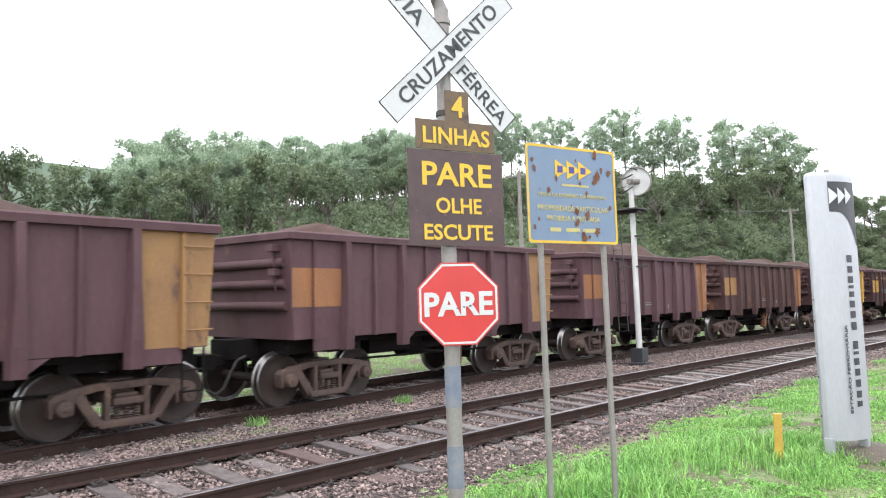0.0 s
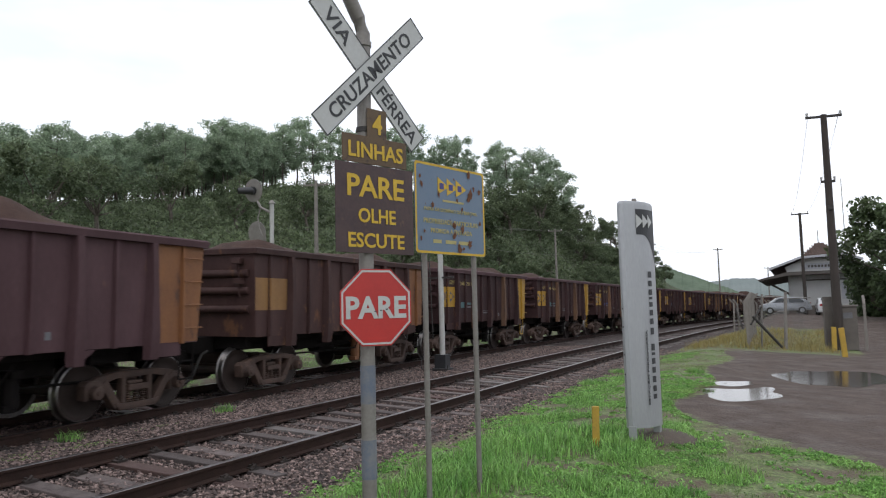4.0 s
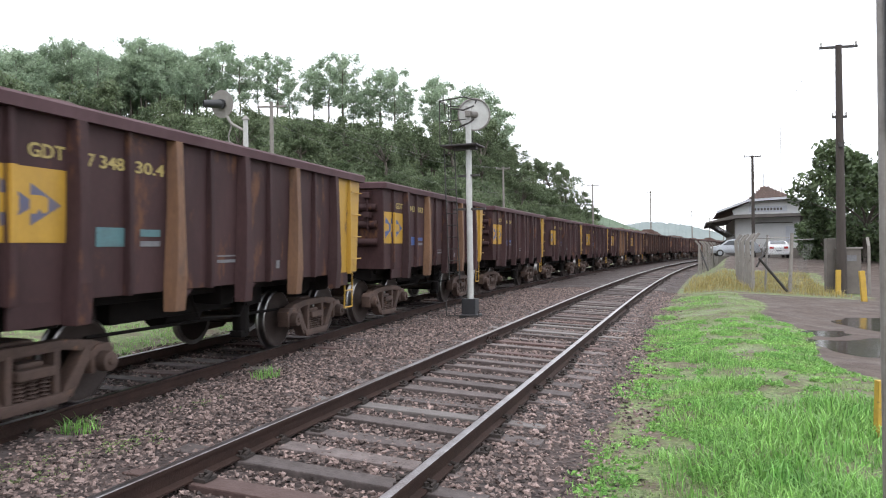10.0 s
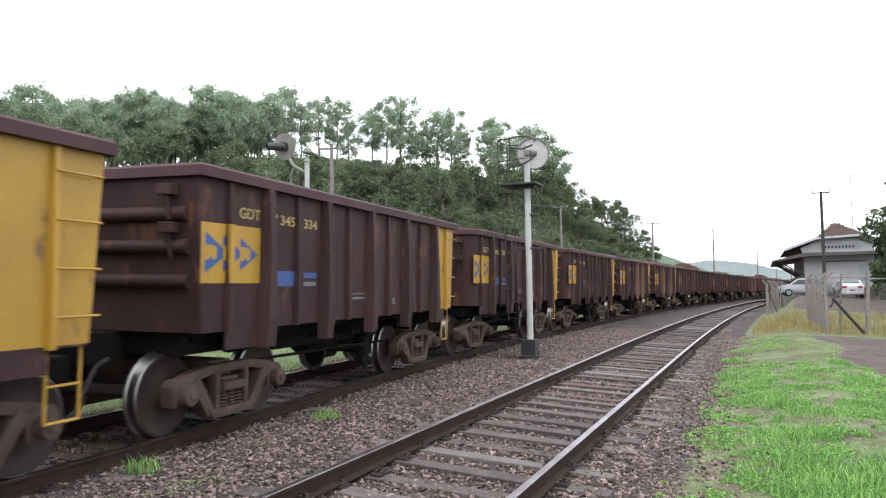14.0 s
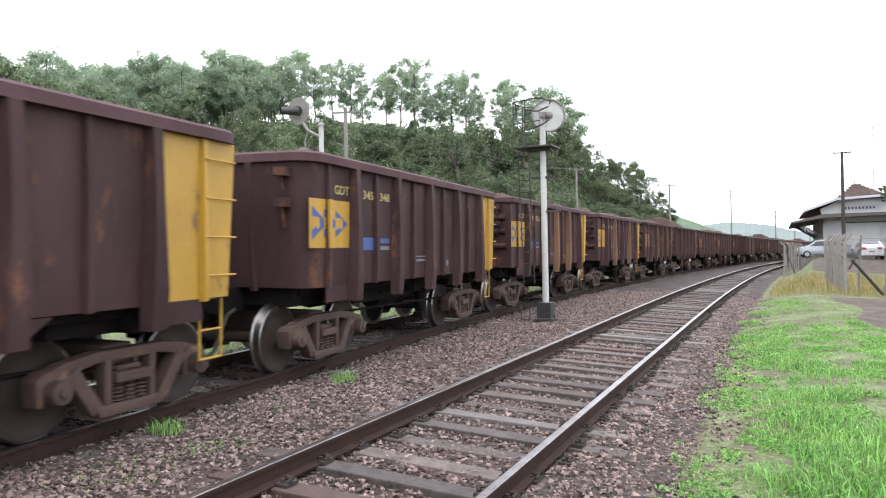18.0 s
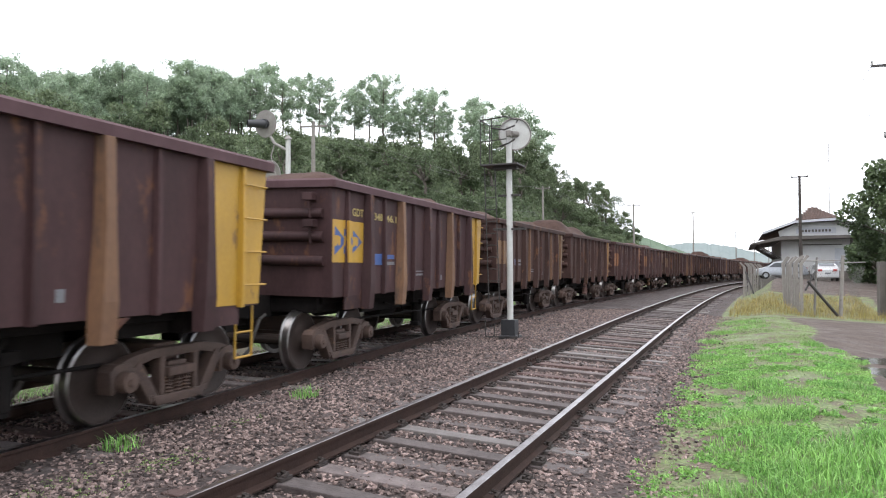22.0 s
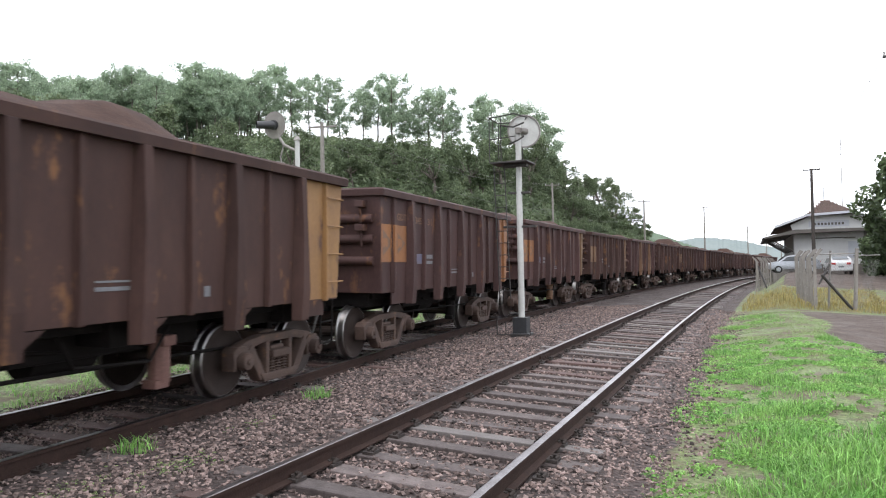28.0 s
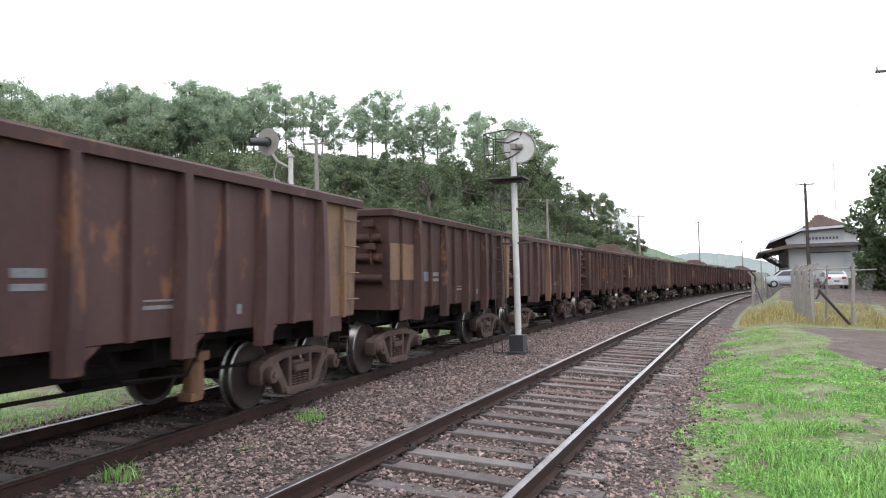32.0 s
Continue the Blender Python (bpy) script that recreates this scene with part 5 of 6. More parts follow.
# ---- crossing sign ----
FACE = (0.33, 0.944)
pole = empty("crossing_sign", pose(4.0, 3.88, -0.217), "level-crossing sign with crossed white boards and warning plates", "sign")
plate = facing((0.065, -0.02, 0), FACE)
place("post", Shape().line([(0, 0, 0.1), (0, 0, 2.2), (0, 0, 4.16), (-0.015, -0.04, 4.27), (-0.075, -0.21, 4.56), (-0.14, -0.40, 4.90)], 0.054, 18).mesh("post", 0, True), "galv", pole, "grey steel pipe post, bent at the top")
place("flange", Shape().tube((0, 0, 4.05), (0, 0, 4.09), 0.064, None, 16).mesh("flange", 0.005), "galv", pole)
for z in (1.52, 0.98):
    place("post_band", Shape().tube((0, 0, z - 0.17), (0, 0, z + 0.11), 0.0565, None, 18, False).mesh("post_band", 0, True), "wrapblue", pole, "faded blue painted band")
for sgn, text in ((1, "CRUZAMENTO"), (-1, None)):
    pl = plate @ Matrix.Translation((0.005, 3.825, 0.008 if sgn > 0 else -0.012)) @ Matrix.Rotation(sgn * radians(45), 4, "Z")
    bd = flat("cross_board", pl, rect(-0.68, -0.097, 0.68, 0.097), 0.012, "signwhite", pole, "white board with dark edge", 0, 0.003)
    for a in (rect(-0.68, -0.097, 0.68, -0.09), rect(-0.68, 0.09, 0.68, 0.097), rect(-0.68, -0.09, -0.673, 0.09), rect(0.673, -0.09, 0.68, 0.09)):
        flat("edge_line", pl, a, 0.002, "black", bd, "", 0.0125)
    if text:
        lettering(text, pl, 0, 0, 1.08, 0.112, "black", bd, 0.012, 0.013)
    else:
        lettering("VIA", pl, -0.42, 0, 0.29, 0.11, "black", bd, 0.012, 0.013)
        lettering("FÉRREA", pl, 0.385, 0.010, 0.50, 0.13, "black", bd, 0.012, 0.013)
for name, x0, z0, x1, z1, mat, words in (
    ("number_plate_board", -0.035, 3.33, 0.155, 3.555, "signochre", (("4", 0.062, 3.44, 0.095, 0.155),)),
    ("upper_plate", -0.27, 3.125, 0.355, 3.335, "signochre", (("LINHAS", 0.05, 3.225, 0.53, 0.12),)),
    ("warning_plate", -0.335, 2.455, 0.415, 3.12, "signbrown", (("PARE", 0.045, 2.955, 0.55, 0.165), ("OLHE", 0.05, 2.735, 0.36, 0.11), ("ESCUTE", 0.045, 2.55, 0.54, 0.11)))):
    b = flat(name.replace("number_plate_board", "top_plate"), plate, rect(x0, z0, x1, z1), 0.006, mat, pole, "", 0, 0.002)
    for w_, x, z, w, h in words:
        lettering(w_, plate, x, z, w, h, "signyellow", b, 0.02, 0.007)
for z in (2.52, 3.0, 3.4):
    place("clamp", Shape().tube((0, 0, z - 0.018), (0, 0, z + 0.018), 0.064, None, 16).mesh("clamp"), "steel", pole)
R8 = 0.306
octo = lambda r: [(r * math.cos(radians(22.5 + 45 * k)), r * math.sin(radians(22.5 + 45 * k))) for k in range(8)]
pl8 = facing((0.065, -0.02, 0), (0.588, 0.809)) @ Matrix.Translation((0.02, 2.055, 0.012))
b = flat("stop_plate", pl8, octo(R8), 0.005, "signred", pole, "red octagonal stop plate with white rim", 0)
ri, ro = octo(R8 * 0.915), octo(R8 * 0.965)
rs = Shape().add([(x, y, 0.007) for x, y in ri + ro], [(k, (k + 1) % 8, 8 + (k + 1) % 8, 8 + k) for k in range(8)], pl8)
place("stop_rim", rs.mesh("stop_rim"), "signwhite", b)
lettering("PARE", pl8, 0, 0, 0.48, 0.165, "signwhite", b, 0.03, 0.007)
s = Shape()
rg8 = random.Random(4)
for k in range(3):
    s.box(-0.02 + k * 0.045, -0.033 + 0.006 * k, 0.012, -0.002 + k * 0.045, -0.027 + 0.008 * k, 0.0125, pl8)
place("scratch", s.mesh("scratch"), "steel", b)

# ---- blue notice ----
nb = empty("notice_sign", pose(3.87, 5.67, -0.205), "rusted blue enamel notice on two thin steel posts", "sign")
NF = (0.262, 0.965)
npl = facing((0, 0, 0), NF)
for x in (-0.37, 0.37):
    p0 = npl @ Vector((x, 0, -0.03))
    place("post", Shape().tube((p0.x, p0.y, 0.05), (p0.x, p0.y, 3.25), 0.027, None, 12).mesh("post", 0, True), "galv", nb)


def rounded(x0, y0, x1, y1, r):
    pts = []
    for cx, cy, a in ((x1 - r, y1 - r, 0), (x0 + r, y1 - r, 90), (x0 + r, y0 + r, 180), (x1 - r, y0 + r, 270)):
        pts += [(cx + r * math.cos(radians(a + 22.5 * k)), cy + r * math.sin(radians(a + 22.5 * k))) for k in range(5)]
    return pts


b = flat("panel", npl, rounded(-0.525, 2.55, 0.525, 3.425, 0.03), 0.005, "signblue", nb)
ri, ro = rounded(-0.50, 2.575, 0.50, 3.40, 0.028), rounded(-0.523, 2.552, 0.523, 3.423, 0.03)
rs = Shape().add([(x, y, 0.0075) for x, y in ri + ro], [(k, (k + 1) % 20, 20 + (k + 1) % 20, 20 + k) for k in range(20)], npl)
place("border", rs.mesh("border"), "signyellow", b, "yellow painted border")
for k in range(3):
    x = -0.20 + 0.135 * k
    flat("arrow_mark", npl, [(x, 3.13), (x + 0.16, 3.215), (x, 3.30)], 0.003, "signyellow", b, "", 0.006 + 0.001 * k)
    flat("mark", npl, rect(x + 0.025, 3.185, x + 0.085, 3.245), 0.002, "navy", b, "", 0.0105)
flat("small_line", npl, rect(-0.13, 3.065, 0.19, 3.085), 0.002, "paleyellow", b, "", 0.006)
lettering("FAIXA DE DOMÍNIO DA FERROVIA", npl, 0.0, 2.985, 0.80, 0.042, "paleyellow", b, 0.012, 0.006)
lettering("PROPRIEDADE PARTICULAR", npl, 0.0, 2.865, 0.82, 0.048, "paleyellow", b, 0.012, 0.006)
lettering("PROIBIDA A ENTRADA", npl, 0.0, 2.775, 0.62, 0.046, "paleyellow", b, 0.012, 0.006)
for x0, x1 in ((-0.28, -0.16), (-0.10, 0.06), (0.10, 0.28)):
    flat("line_bar", npl, rect(x0, 2.655, x1, 2.69), 0.002, "paleyellow", b, "", 0.006)
rb = random.Random(9)
RUST = surface("rust_stain", (0.14, 0.055, 0.03), (0.22, 0.09, 0.04), 20, 0.9)
for k in range(30):
    x, y, r = rb.uniform(-0.46, 0.46), rb.uniform(2.6, 3.38), rb.uniform(0.006, 0.028)
    if k > 23:
        x, r = rb.uniform(0.1, 0.46), rb.uniform(0.03, 0.05)
    n = 11
    edge_ = [(x + r * rb.uniform(0.4, 1.2) * math.cos(6.283 * q / n), y + r * rb.uniform(0.6, 1.9) * math.sin(6.283 * q / n), 0.0125) for q in range(n)]
    place("rust_patch", Shape().add(edge_, [tuple(range(n))], npl).mesh("rust_patch"), RUST, b, "" if k else "rust where the enamel has chipped")


# ---- station totem ----
tt = empty("station_totem", pose(4.895, 9.64, -0.28), "tall curved grey metal station totem on steel feet", "sign")
TF = (0.484, 0.875)
tpl = facing((0, 0, 0), TF)
WIDE = 0.78
prof = [(-0.43, 0.0)] + [(-0.40 + 0.80 * k / 12, 0.05 + 0.075 * math.sin(math.pi * k / 12)) for k in range(13)] + [(0.43, 0.0), (0.40, -0.06), (-0.40, -0.06)]
s = Shape()
n = len(prof)
rows_ = ((0.42, 1.0), (3.50, 1.0), (3.53, 0.97), (3.55, 0.9))
for z, k in rows_:
    s.v += [tuple(tpl @ Vector((a * k * WIDE, z - 0.015 * a, d * k))) for a, d in prof]
for j in range(len(rows_) - 1):
    s.f += [[j * n + i, j * n + (i + 1) % n, (j + 1) * n + (i + 1) % n, (j + 1) * n + i] for i in range(n)]
s.f += [list(range(n))[::-1], list(range((len(rows_) - 1) * n, len(rows_) * n))]
place("panel", s.mesh("panel", 0, True), "alu", tt)


def curved(a):
    return 0.05 + 0.075 * math.sin(math.pi * min(1, max(0, (a + 0.40) / 0.80)))


def wrap(name, poly, mat, label="", lift=0.004, parts=8):
    """A printed shape laid on the curved face: strips between a lower and an upper edge."""
    v, f = [], []
    for k, (a, lo, hi) in enumerate(poly):
        for z in (lo, hi):
            v.append(tuple(tpl @ Vector((a * WIDE, z + 0.10, curved(a) + lift))))
        if k:
            b_ = 2 * k
            f.append((b_ - 2, b_, b_ + 1, b_ - 1))
    return place(name, raw(name, v, f, None), mat, tt, label)


wrap("dark_field", [(-0.17 + 0.56 * k / 10, 2.98 - (0.42 * max(0, (k - 2) / 8) ** 2.2), 3.34) for k in range(11)], "black", "dark printed corner field")
for k in range(3):
    a = -0.17 + k * 0.15
    wrap("arrow_mark", [(a + 0.16 * q / 4, 3.17 - 0.10 * (1 - q / 4), 3.17 + 0.10 * (1 - q / 4)) for q in range(5)], "signwhite", "", 0.008 + 0.002 * k)
for text, a, z, length, h in (("ESTAÇÃO FERROVIÁRIA", -0.05, 1.14, 1.02, 0.065),):
    m_ = tpl @ Matrix.Translation((a * WIDE, z + 0.10, curved(a) + 0.012)) @ Matrix.Rotation(radians(10), 4, "Y") @ Matrix.Rotation(radians(90), 4, "Z") @ Matrix.Diagonal((length, h, 0.002, 1))
    place("lettering", word_mesh(text, 0.02), "black", tt, "", m_)
z = 0.70
for k, ln in enumerate((0.09, 0.11, 0.12, 0.11, 0.11, 0.05, 0.13, 0, 0.13, 0.11, 0.11, 0.09, 0.05, 0.11, 0.11, 0.12)):
    if ln:
        wrap("name_bar", [(0.07 + 0.12 * q / 2, z, z + ln * 0.72) for q in range(3)], "black", "", 0.005)
    z += ln + 0.012 if ln else 0.08
for a in (-0.36, 0.30):
    p0 = tpl @ Vector((a * WIDE, 0, 0.02))
    place("foot", Shape().box(p0.x - 0.05, p0.y - 0.05, 0.16, p0.x + 0.05, p0.y + 0.05, 0.46).mesh("foot", 0.01), "alu", tt)
p0 = tpl @ Vector((-0.05, 0, 0.03))
place("top_knob", Shape().tube((p0.x, p0.y, 3.5), (p0.x, p0.y, 3.6), 0.05, 0.03, 10).mesh("top_knob"), "concrete", tt)
for z in (0.7, 1.15, 1.42, 1.8, 2.05):
    q = tpl @ Vector((-0.405 * WIDE, z, -0.03))
    place("bolt", Shape().tube(q, q + Vector((0.0, -0.012, 0)), 0.013, None, 8).mesh("bolt"), "steel", tt)
heap = tagged(place("earth_mound", Shape().lathe([(0.0, 0.12), (0.3, 0.09), (0.5, 0.02), (0.62, -0.05)], 16, pose(5.0, 9.95, -0.06, 0, -90, 0)).mesh("earth_mound", 0, True), surface("dark_soil", (0.09, 0.07, 0.055), (0.14, 0.11, 0.085), 12, 0.95, bump=1.0)), "small mound of dark soil round the totem's foot", "soil")

# ---- yellow stakes ----
stake = tagged(place("marker_stake", Shape().box(-0.045, -0.035, -0.15, 0.045, 0.035, 0.54).mesh("marker_stake", 0.006), "stake", None, "", pose(4.42, 8.76, ground_z(4.42, 8.76), 2, 1, 20)), "worn yellow painted wooden stake in the grass", "stake", "yellow stakes")
for x, y, h, tilt in ((8.22, 33.9, 0.98, 1), (8.40, 30.0, 1.08, -4)):
    tagged(place("marker_stake", Shape().box(-0.09, -0.06, -0.1, 0.09, 0.06, h).mesh("marker_stake", 0.012), "stake", None, "", pose(x, y, ground_z(x, y), 0, tilt, 10)), "bright yellow bollard beside the yard gate", "bollard", "yellow stakes")


# ---- signals ----
def disc_part(name, c, r, axis_, mat, parent, depth=0.03, label=""):
    c, a = Vector(c), Vector(axis_).normalized()
    return place(name, Shape().tube(c - a * depth / 2, c + a * depth / 2, r, None, 32).mesh(name, 0.006), mat, parent, label)


sg = empty("railway_signal", pose(-2.58, 18.53, 0.09), "white signal mast with caged platform and round targets", "signal")
place("mast", Shape().tube((0, 0, 0.2), (0, 0, 5.30), 0.082, 0.072, 18).mesh("mast", 0, True), "white", sg)
place("base_box", Shape().box(-0.19, -0.17, 0.0, 0.17, 0.17, 0.44).box(-0.24, -0.22, -0.1, 0.24, 0.22, 0.05).mesh("base_box", 0.015), "black", sg)
place("base_frame", Shape().path([(-0.55, -0.3, 0.42), (-0.55, -0.3, 0.02), (0.3, -0.3, 0.02), (0.3, -0.3, 0.15)], 0.016, 6).path([(-0.32, -0.3, 0.02), (-0.32, -0.3, 0.36)], 0.014, 6).mesh("base_frame"), "steel", sg)
place("platform", Shape().box(-0.64, -0.36, 4.28, 0.32, 0.36, 4.32).box(-0.40, -0.10, 4.20, 0.22, 0.10, 4.28).mesh("platform", 0.008), "steel", sg)
for z, w in ((2.70, 0.42), (3.55, 0.28)):
    place("cross_bar", Shape().box(-w, -0.05, z - 0.025, w, 0.05, z + 0.025).mesh("cross_bar", 0.006), "steel", sg)
lad = place("ladder", Shape().tube((-0.52, -0.12, 0.9), (-0.62, -0.12, 4.3), 0.016, None, 6).tube((-0.24, -0.12, 0.9), (-0.34, -0.12, 4.3), 0.016, None, 6).mesh("ladder"), "steel", sg, "thin steel ladder")
for k in range(11):
    z = 1.1 + k * 0.3
    d = -0.52 - 0.10 * (z - 0.9) / 3.4
    place("rung", Shape().tube((d, -0.12, z), (d + 0.28, -0.12, z), 0.011, None, 6).mesh("rung"), "steel", lad)
cg = place("cage", Shape().line([(-0.64, -0.36, 5.42), (0.0, -0.36, 5.48), (0.28, -0.18, 5.40), (0.05, 0.36, 5.40), (-0.64, 0.36, 5.42), (-0.64, -0.36, 5.42)], 0.016, 6).mesh("cage"), "steel", sg, "steel guard rail cage")
place("cage_rail", Shape().line([(-0.64, -0.36, 4.88), (-0.3, -0.36, 4.90), (0.05, -0.37, 4.92)], 0.013, 6).mesh("cage_rail"), "steel", cg)
for pts_ in (((-0.35, -0.36, 5.22), (0.0, -0.40, 5.14), (0.26, -0.34, 5.24)), ((-0.12, -0.36, 4.74), (0.12, -0.42, 4.80), (0.26, -0.36, 4.90))):
    place("lamp_arm", Shape().line(pts_, 0.022, 6).mesh("lamp_arm"), "steel", cg)
for x, y in ((-0.64, -0.36), (-0.64, 0.36), (-0.34, -0.36), (0.0, 0.36)):
    place("cage_post", Shape().tube((x, y, 4.3), (x, y, 5.44), 0.013, None, 6).mesh("cage_post"), "steel", cg)
ax = (0.35, -0.93, 0.03)
disc_part("target_disc", (0.14, 0.10, 5.10), 0.40, ax, "white", sg, 0.03, "round pale grey signal target")
rm = Shape()
for k in range(32):
    t0, t1 = 6.2832 * k / 32, 6.2832 * (k + 1) / 32
    e1, e2 = Vector((0.93, 0.35, 0)).normalized(), Vector((0, 0, 1))
    c = Vector((0.14, 0.06, 5.10))
    rm.tube(c + (e1 * math.cos(t0) + e2 * math.sin(t0)) * 0.40, c + (e1 * math.cos(t1) + e2 * math.sin(t1)) * 0.40, 0.022, None, 6, False)
place("target_rim", rm.mesh("target_rim"), "galv", sg)
place("lamp_case", Shape().tube((0.10, -0.12, 5.10), (0.16, 0.12, 5.10), 0.06, 0.09, 16).box(-0.02, -0.20, 5.02, 0.10, -0.08, 5.16).mesh("lamp_case", 0.01), "galv", sg)

s2 = empty("railway_signal", pose(-10.76, 20.8, 0.40), "signal mast with a dark round target and hooded lamp", "signal")
place("mast", Shape().tube((0, 0, 0), (0, 0, 5.62), 0.085, 0.08, 16).mesh("mast", 0, True), "white", s2)
place("mast_cap", Shape().tube((0, 0, 5.62), (0, 0, 5.76), 0.14, 0.04, 12).mesh("mast_cap"), "galv", s2)
place("bracket", Shape().path([(0, 0, 5.25), (-0.45, -0.1, 5.50), (-0.62, -0.1, 5.75)], 0.05, 8).path([(-0.45, -0.12, 5.45), (-0.55, -0.15, 5.1), (-0.50, -0.12, 4.7), (-0.36, -0.1, 4.4)], 0.022, 6).mesh("bracket"), "galv", s2)
a2 = (-0.08, -0.99, -0.10)
disc_part("target_disc", (-0.88, 0, 6.20), 0.45, a2, "galv", s2, 0.03, "grey round signal target on a bracket")
disc_part("target_disc", (-0.75, 0.05, 4.55), 0.45, a2, "galv", s2, 0.03, "grey round signal target")
h0 = Vector((-0.88, 0, 6.20))
place("lamp_hood", Shape().tube(h0, h0 + Vector((-0.62, -0.72, -0.06)) * 0.62, 0.15, 0.12, 16, False).tube(h0, h0 + Vector(a2) * 0.1, 0.16, 0.16, 16).mesh("lamp_hood", 0, True), "black", s2, "black tube hood")
place("rear_case", Shape().tube(h0, h0 - Vector(a2) * 0.28, 0.17, 0.10, 14).mesh("rear_case", 0.01), "galv", s2)


# ---- poles and wires ----
def line_pole(x, y, top, r, mat, arms, label, group, turn=0.0):
    x, y, top = raised(x, y, top)
    z0 = ground_z(x, y)
    p = empty("utility_pole", pose(x, y, z0, 0, 0, turn), label, "utility pole", group)
    h = top - z0
    place("shaft", Shape().tube((0, 0, -0.3), (0, 0, h), r, r * 0.62, 14).mesh("shaft", 0, True), mat, p)
    for z, w in arms:
        arm = place("crossarm", Shape().box(-w, -0.05, h - z - 0.05, w, 0.05, h - z + 0.05).mesh("crossarm", 0.008), "steel" if mat != "concrete" else "concrete", p)
        for q in (-0.92, 0.92):
            place("insulator", Shape().tube((q * w, 0, h - z + 0.05), (q * w, 0, h - z + 0.20), 0.04, 0.05, 8).mesh("insulator"), "white", arm)
    return p


tp = line_pole(7.88, 34.4, 10.4, 0.20, "darkwood", ((0.08, 0.72), (2.95, 0.28)), "tall dark creosoted wooden pole with a short crossarm", "utility poles by the yard", 8)
place("cable_box", Shape().box(-0.1, -0.24, 6.0, 0.1, -0.12, 6.2).tube((0.15, 0, 0.6), (0.13, 0, 7.4), 0.02, None, 6).mesh("cable_box"), "steel", tp)
line_pole(7.1, 70.9, 10.2, 0.17, "darkwood", ((0.1, 0.7),), "slim dark utility pole in front of the station", "utility poles by the yard")
line_pole(11.6, 96, 17.0, 0.06, "galv", (), "thin pale radio mast behind the trees", "utility poles by the yard")
POLES = [(-18.5, 33.6, 8.6), (-17.0, 75.5, 9.6), (-9.8, 92, 9.2), (-5.0, 128, 11.0), (1.5, 165, 9.5), (5.5, 190, 9.0), (9.5, 215, 9.0), (-14.5, 24.5, 4.5)]
for x, y, top in POLES:
    line_pole(x, y, top, 0.15, "concrete", ((0.25, 0.75),) if top > 5 else (), "pale concrete pole carrying line wires behind the train", "line-side poles", 15)
for (xa, ya, za), (xb, yb, zb), offs in (((-18.5, 33.6, 8.5), (-17, 75.5, 9.5), (-0.6, 0.6)), ((-17, 75.5, 9.5), (-9.8, 92, 9.1), (-0.6, 0, 0.6)), ((-9.8, 92, 9.1), (-5, 128, 10.9), (-0.6, 0.6)), ((-18.5, 33.6, 7.6), (-17, 75.5, 6.8), (0.0,)), ((-17, 75.5, 6.8), (-9.8, 92, 7.0), (0.0,)), ((7.88, 34.4, 10.5), (7.1, 70.9, 10.3), (-0.6, 0.6))):
    for o in offs:
        pts = []
        for k in range(13):
            t = k / 12
            pts.append(raised(xa + (xb - xa) * t + o, ya + (yb - ya) * t, za + (zb - za) * t - 0.9 * 4 * t * (1 - t)))
        w_ = place("overhead_wire", Shape().line(pts, 0.009, 4).mesh("overhead_wire"), "wire")
        tagged(w_, "thin sagging overhead line wire between poles", "wire", "overhead wires")


# ---- fence and gate ----
FP = Shape().box(-0.055, -0.055, -0.2, 0.055, 0.055, 2.0)
FP.add([(-0.055, -0.055, 2.0), (0.055, -0.055, 2.0), (0.055, 0.055, 2.0), (-0.055, 0.055, 2.0), (0.22, -0.05, 2.36), (0.31, -0.05, 2.30), (0.31, 0.05, 2.30), (0.22, 0.05, 2.36)], [(0, 1, 5, 4), (1, 2, 6, 5), (2, 3, 7, 6), (3, 0, 4, 7), (4, 5, 6, 7)])
FPM = FP.mesh("fence_post", 0.008)
fence = empty("yard_fence", pose(0, 0, 0), "old concrete-post wire fence with cranked tops", "fence")
ROW = [(4.98 - 0.055 * k + 0.004 * k * k, 32.7 + 0.92 * k) for k in range(11)]
ROW2 = [(2.95 + 0.19 * k, 53 + 2.5 * k) for k in range(11)]
for row in (ROW, ROW2):
    for x, y in row:
        place("fence_post", FPM, "concrete", fence, "", pose(x, y, ground_z(x, y), gr.uniform(-2, 2), gr.uniform(-2, 2), gr.uniform(-8, 8) + (0 if row is ROW else 180)))
    wr = Shape()
    for h in (0.15, 0.45, 0.75, 1.05, 1.35, 1.65, 1.95, 2.2):
        wr.path([(x + (0.14 if h > 2 else 0), y, ground_z(x, y) + h) for x, y in row], 0.006, 4)
    place("fence_wire", wr.mesh("fence_wire"), "wire", fence)
gp = [(4.98, 32.7), (6.38, 33.3), (7.45, 34.6)]
for (xa, ya), (xb, yb) in zip(gp, gp[1:]):
    wr = Shape()
    za = ground_z(xa, ya)
    n_ = 22
    for k in range(n_ + 1):
        t = k / n_
        for sgn in (-1, 1):
            t2 = t + sgn * 0.62
            if 0 <= t2 <= 1:
                wr.tube((xa + (xb - xa) * t, ya + (yb - ya) * t, za + 0.1), (xa + (xb - xa) * t2, ya + (yb - ya) * t2, za + 1.95), 0.004, None, 4, False)
    place("mesh_panel", wr.mesh("mesh_panel"), "wire", fence, "chain-link mesh")
    place("top_pipe", Shape().tube((xa, ya, za + 2.12), (xb, yb, za + 2.14), 0.022, None, 8).mesh("top_pipe"), "galv", fence)
place("gate_post", Shape().tube((6.38, 33.3, 0.1), (6.36, 33.3, 2.62), 0.075, 0.065, 12).mesh("gate_post", 0, True), "concrete", fence, "", LEVEL)
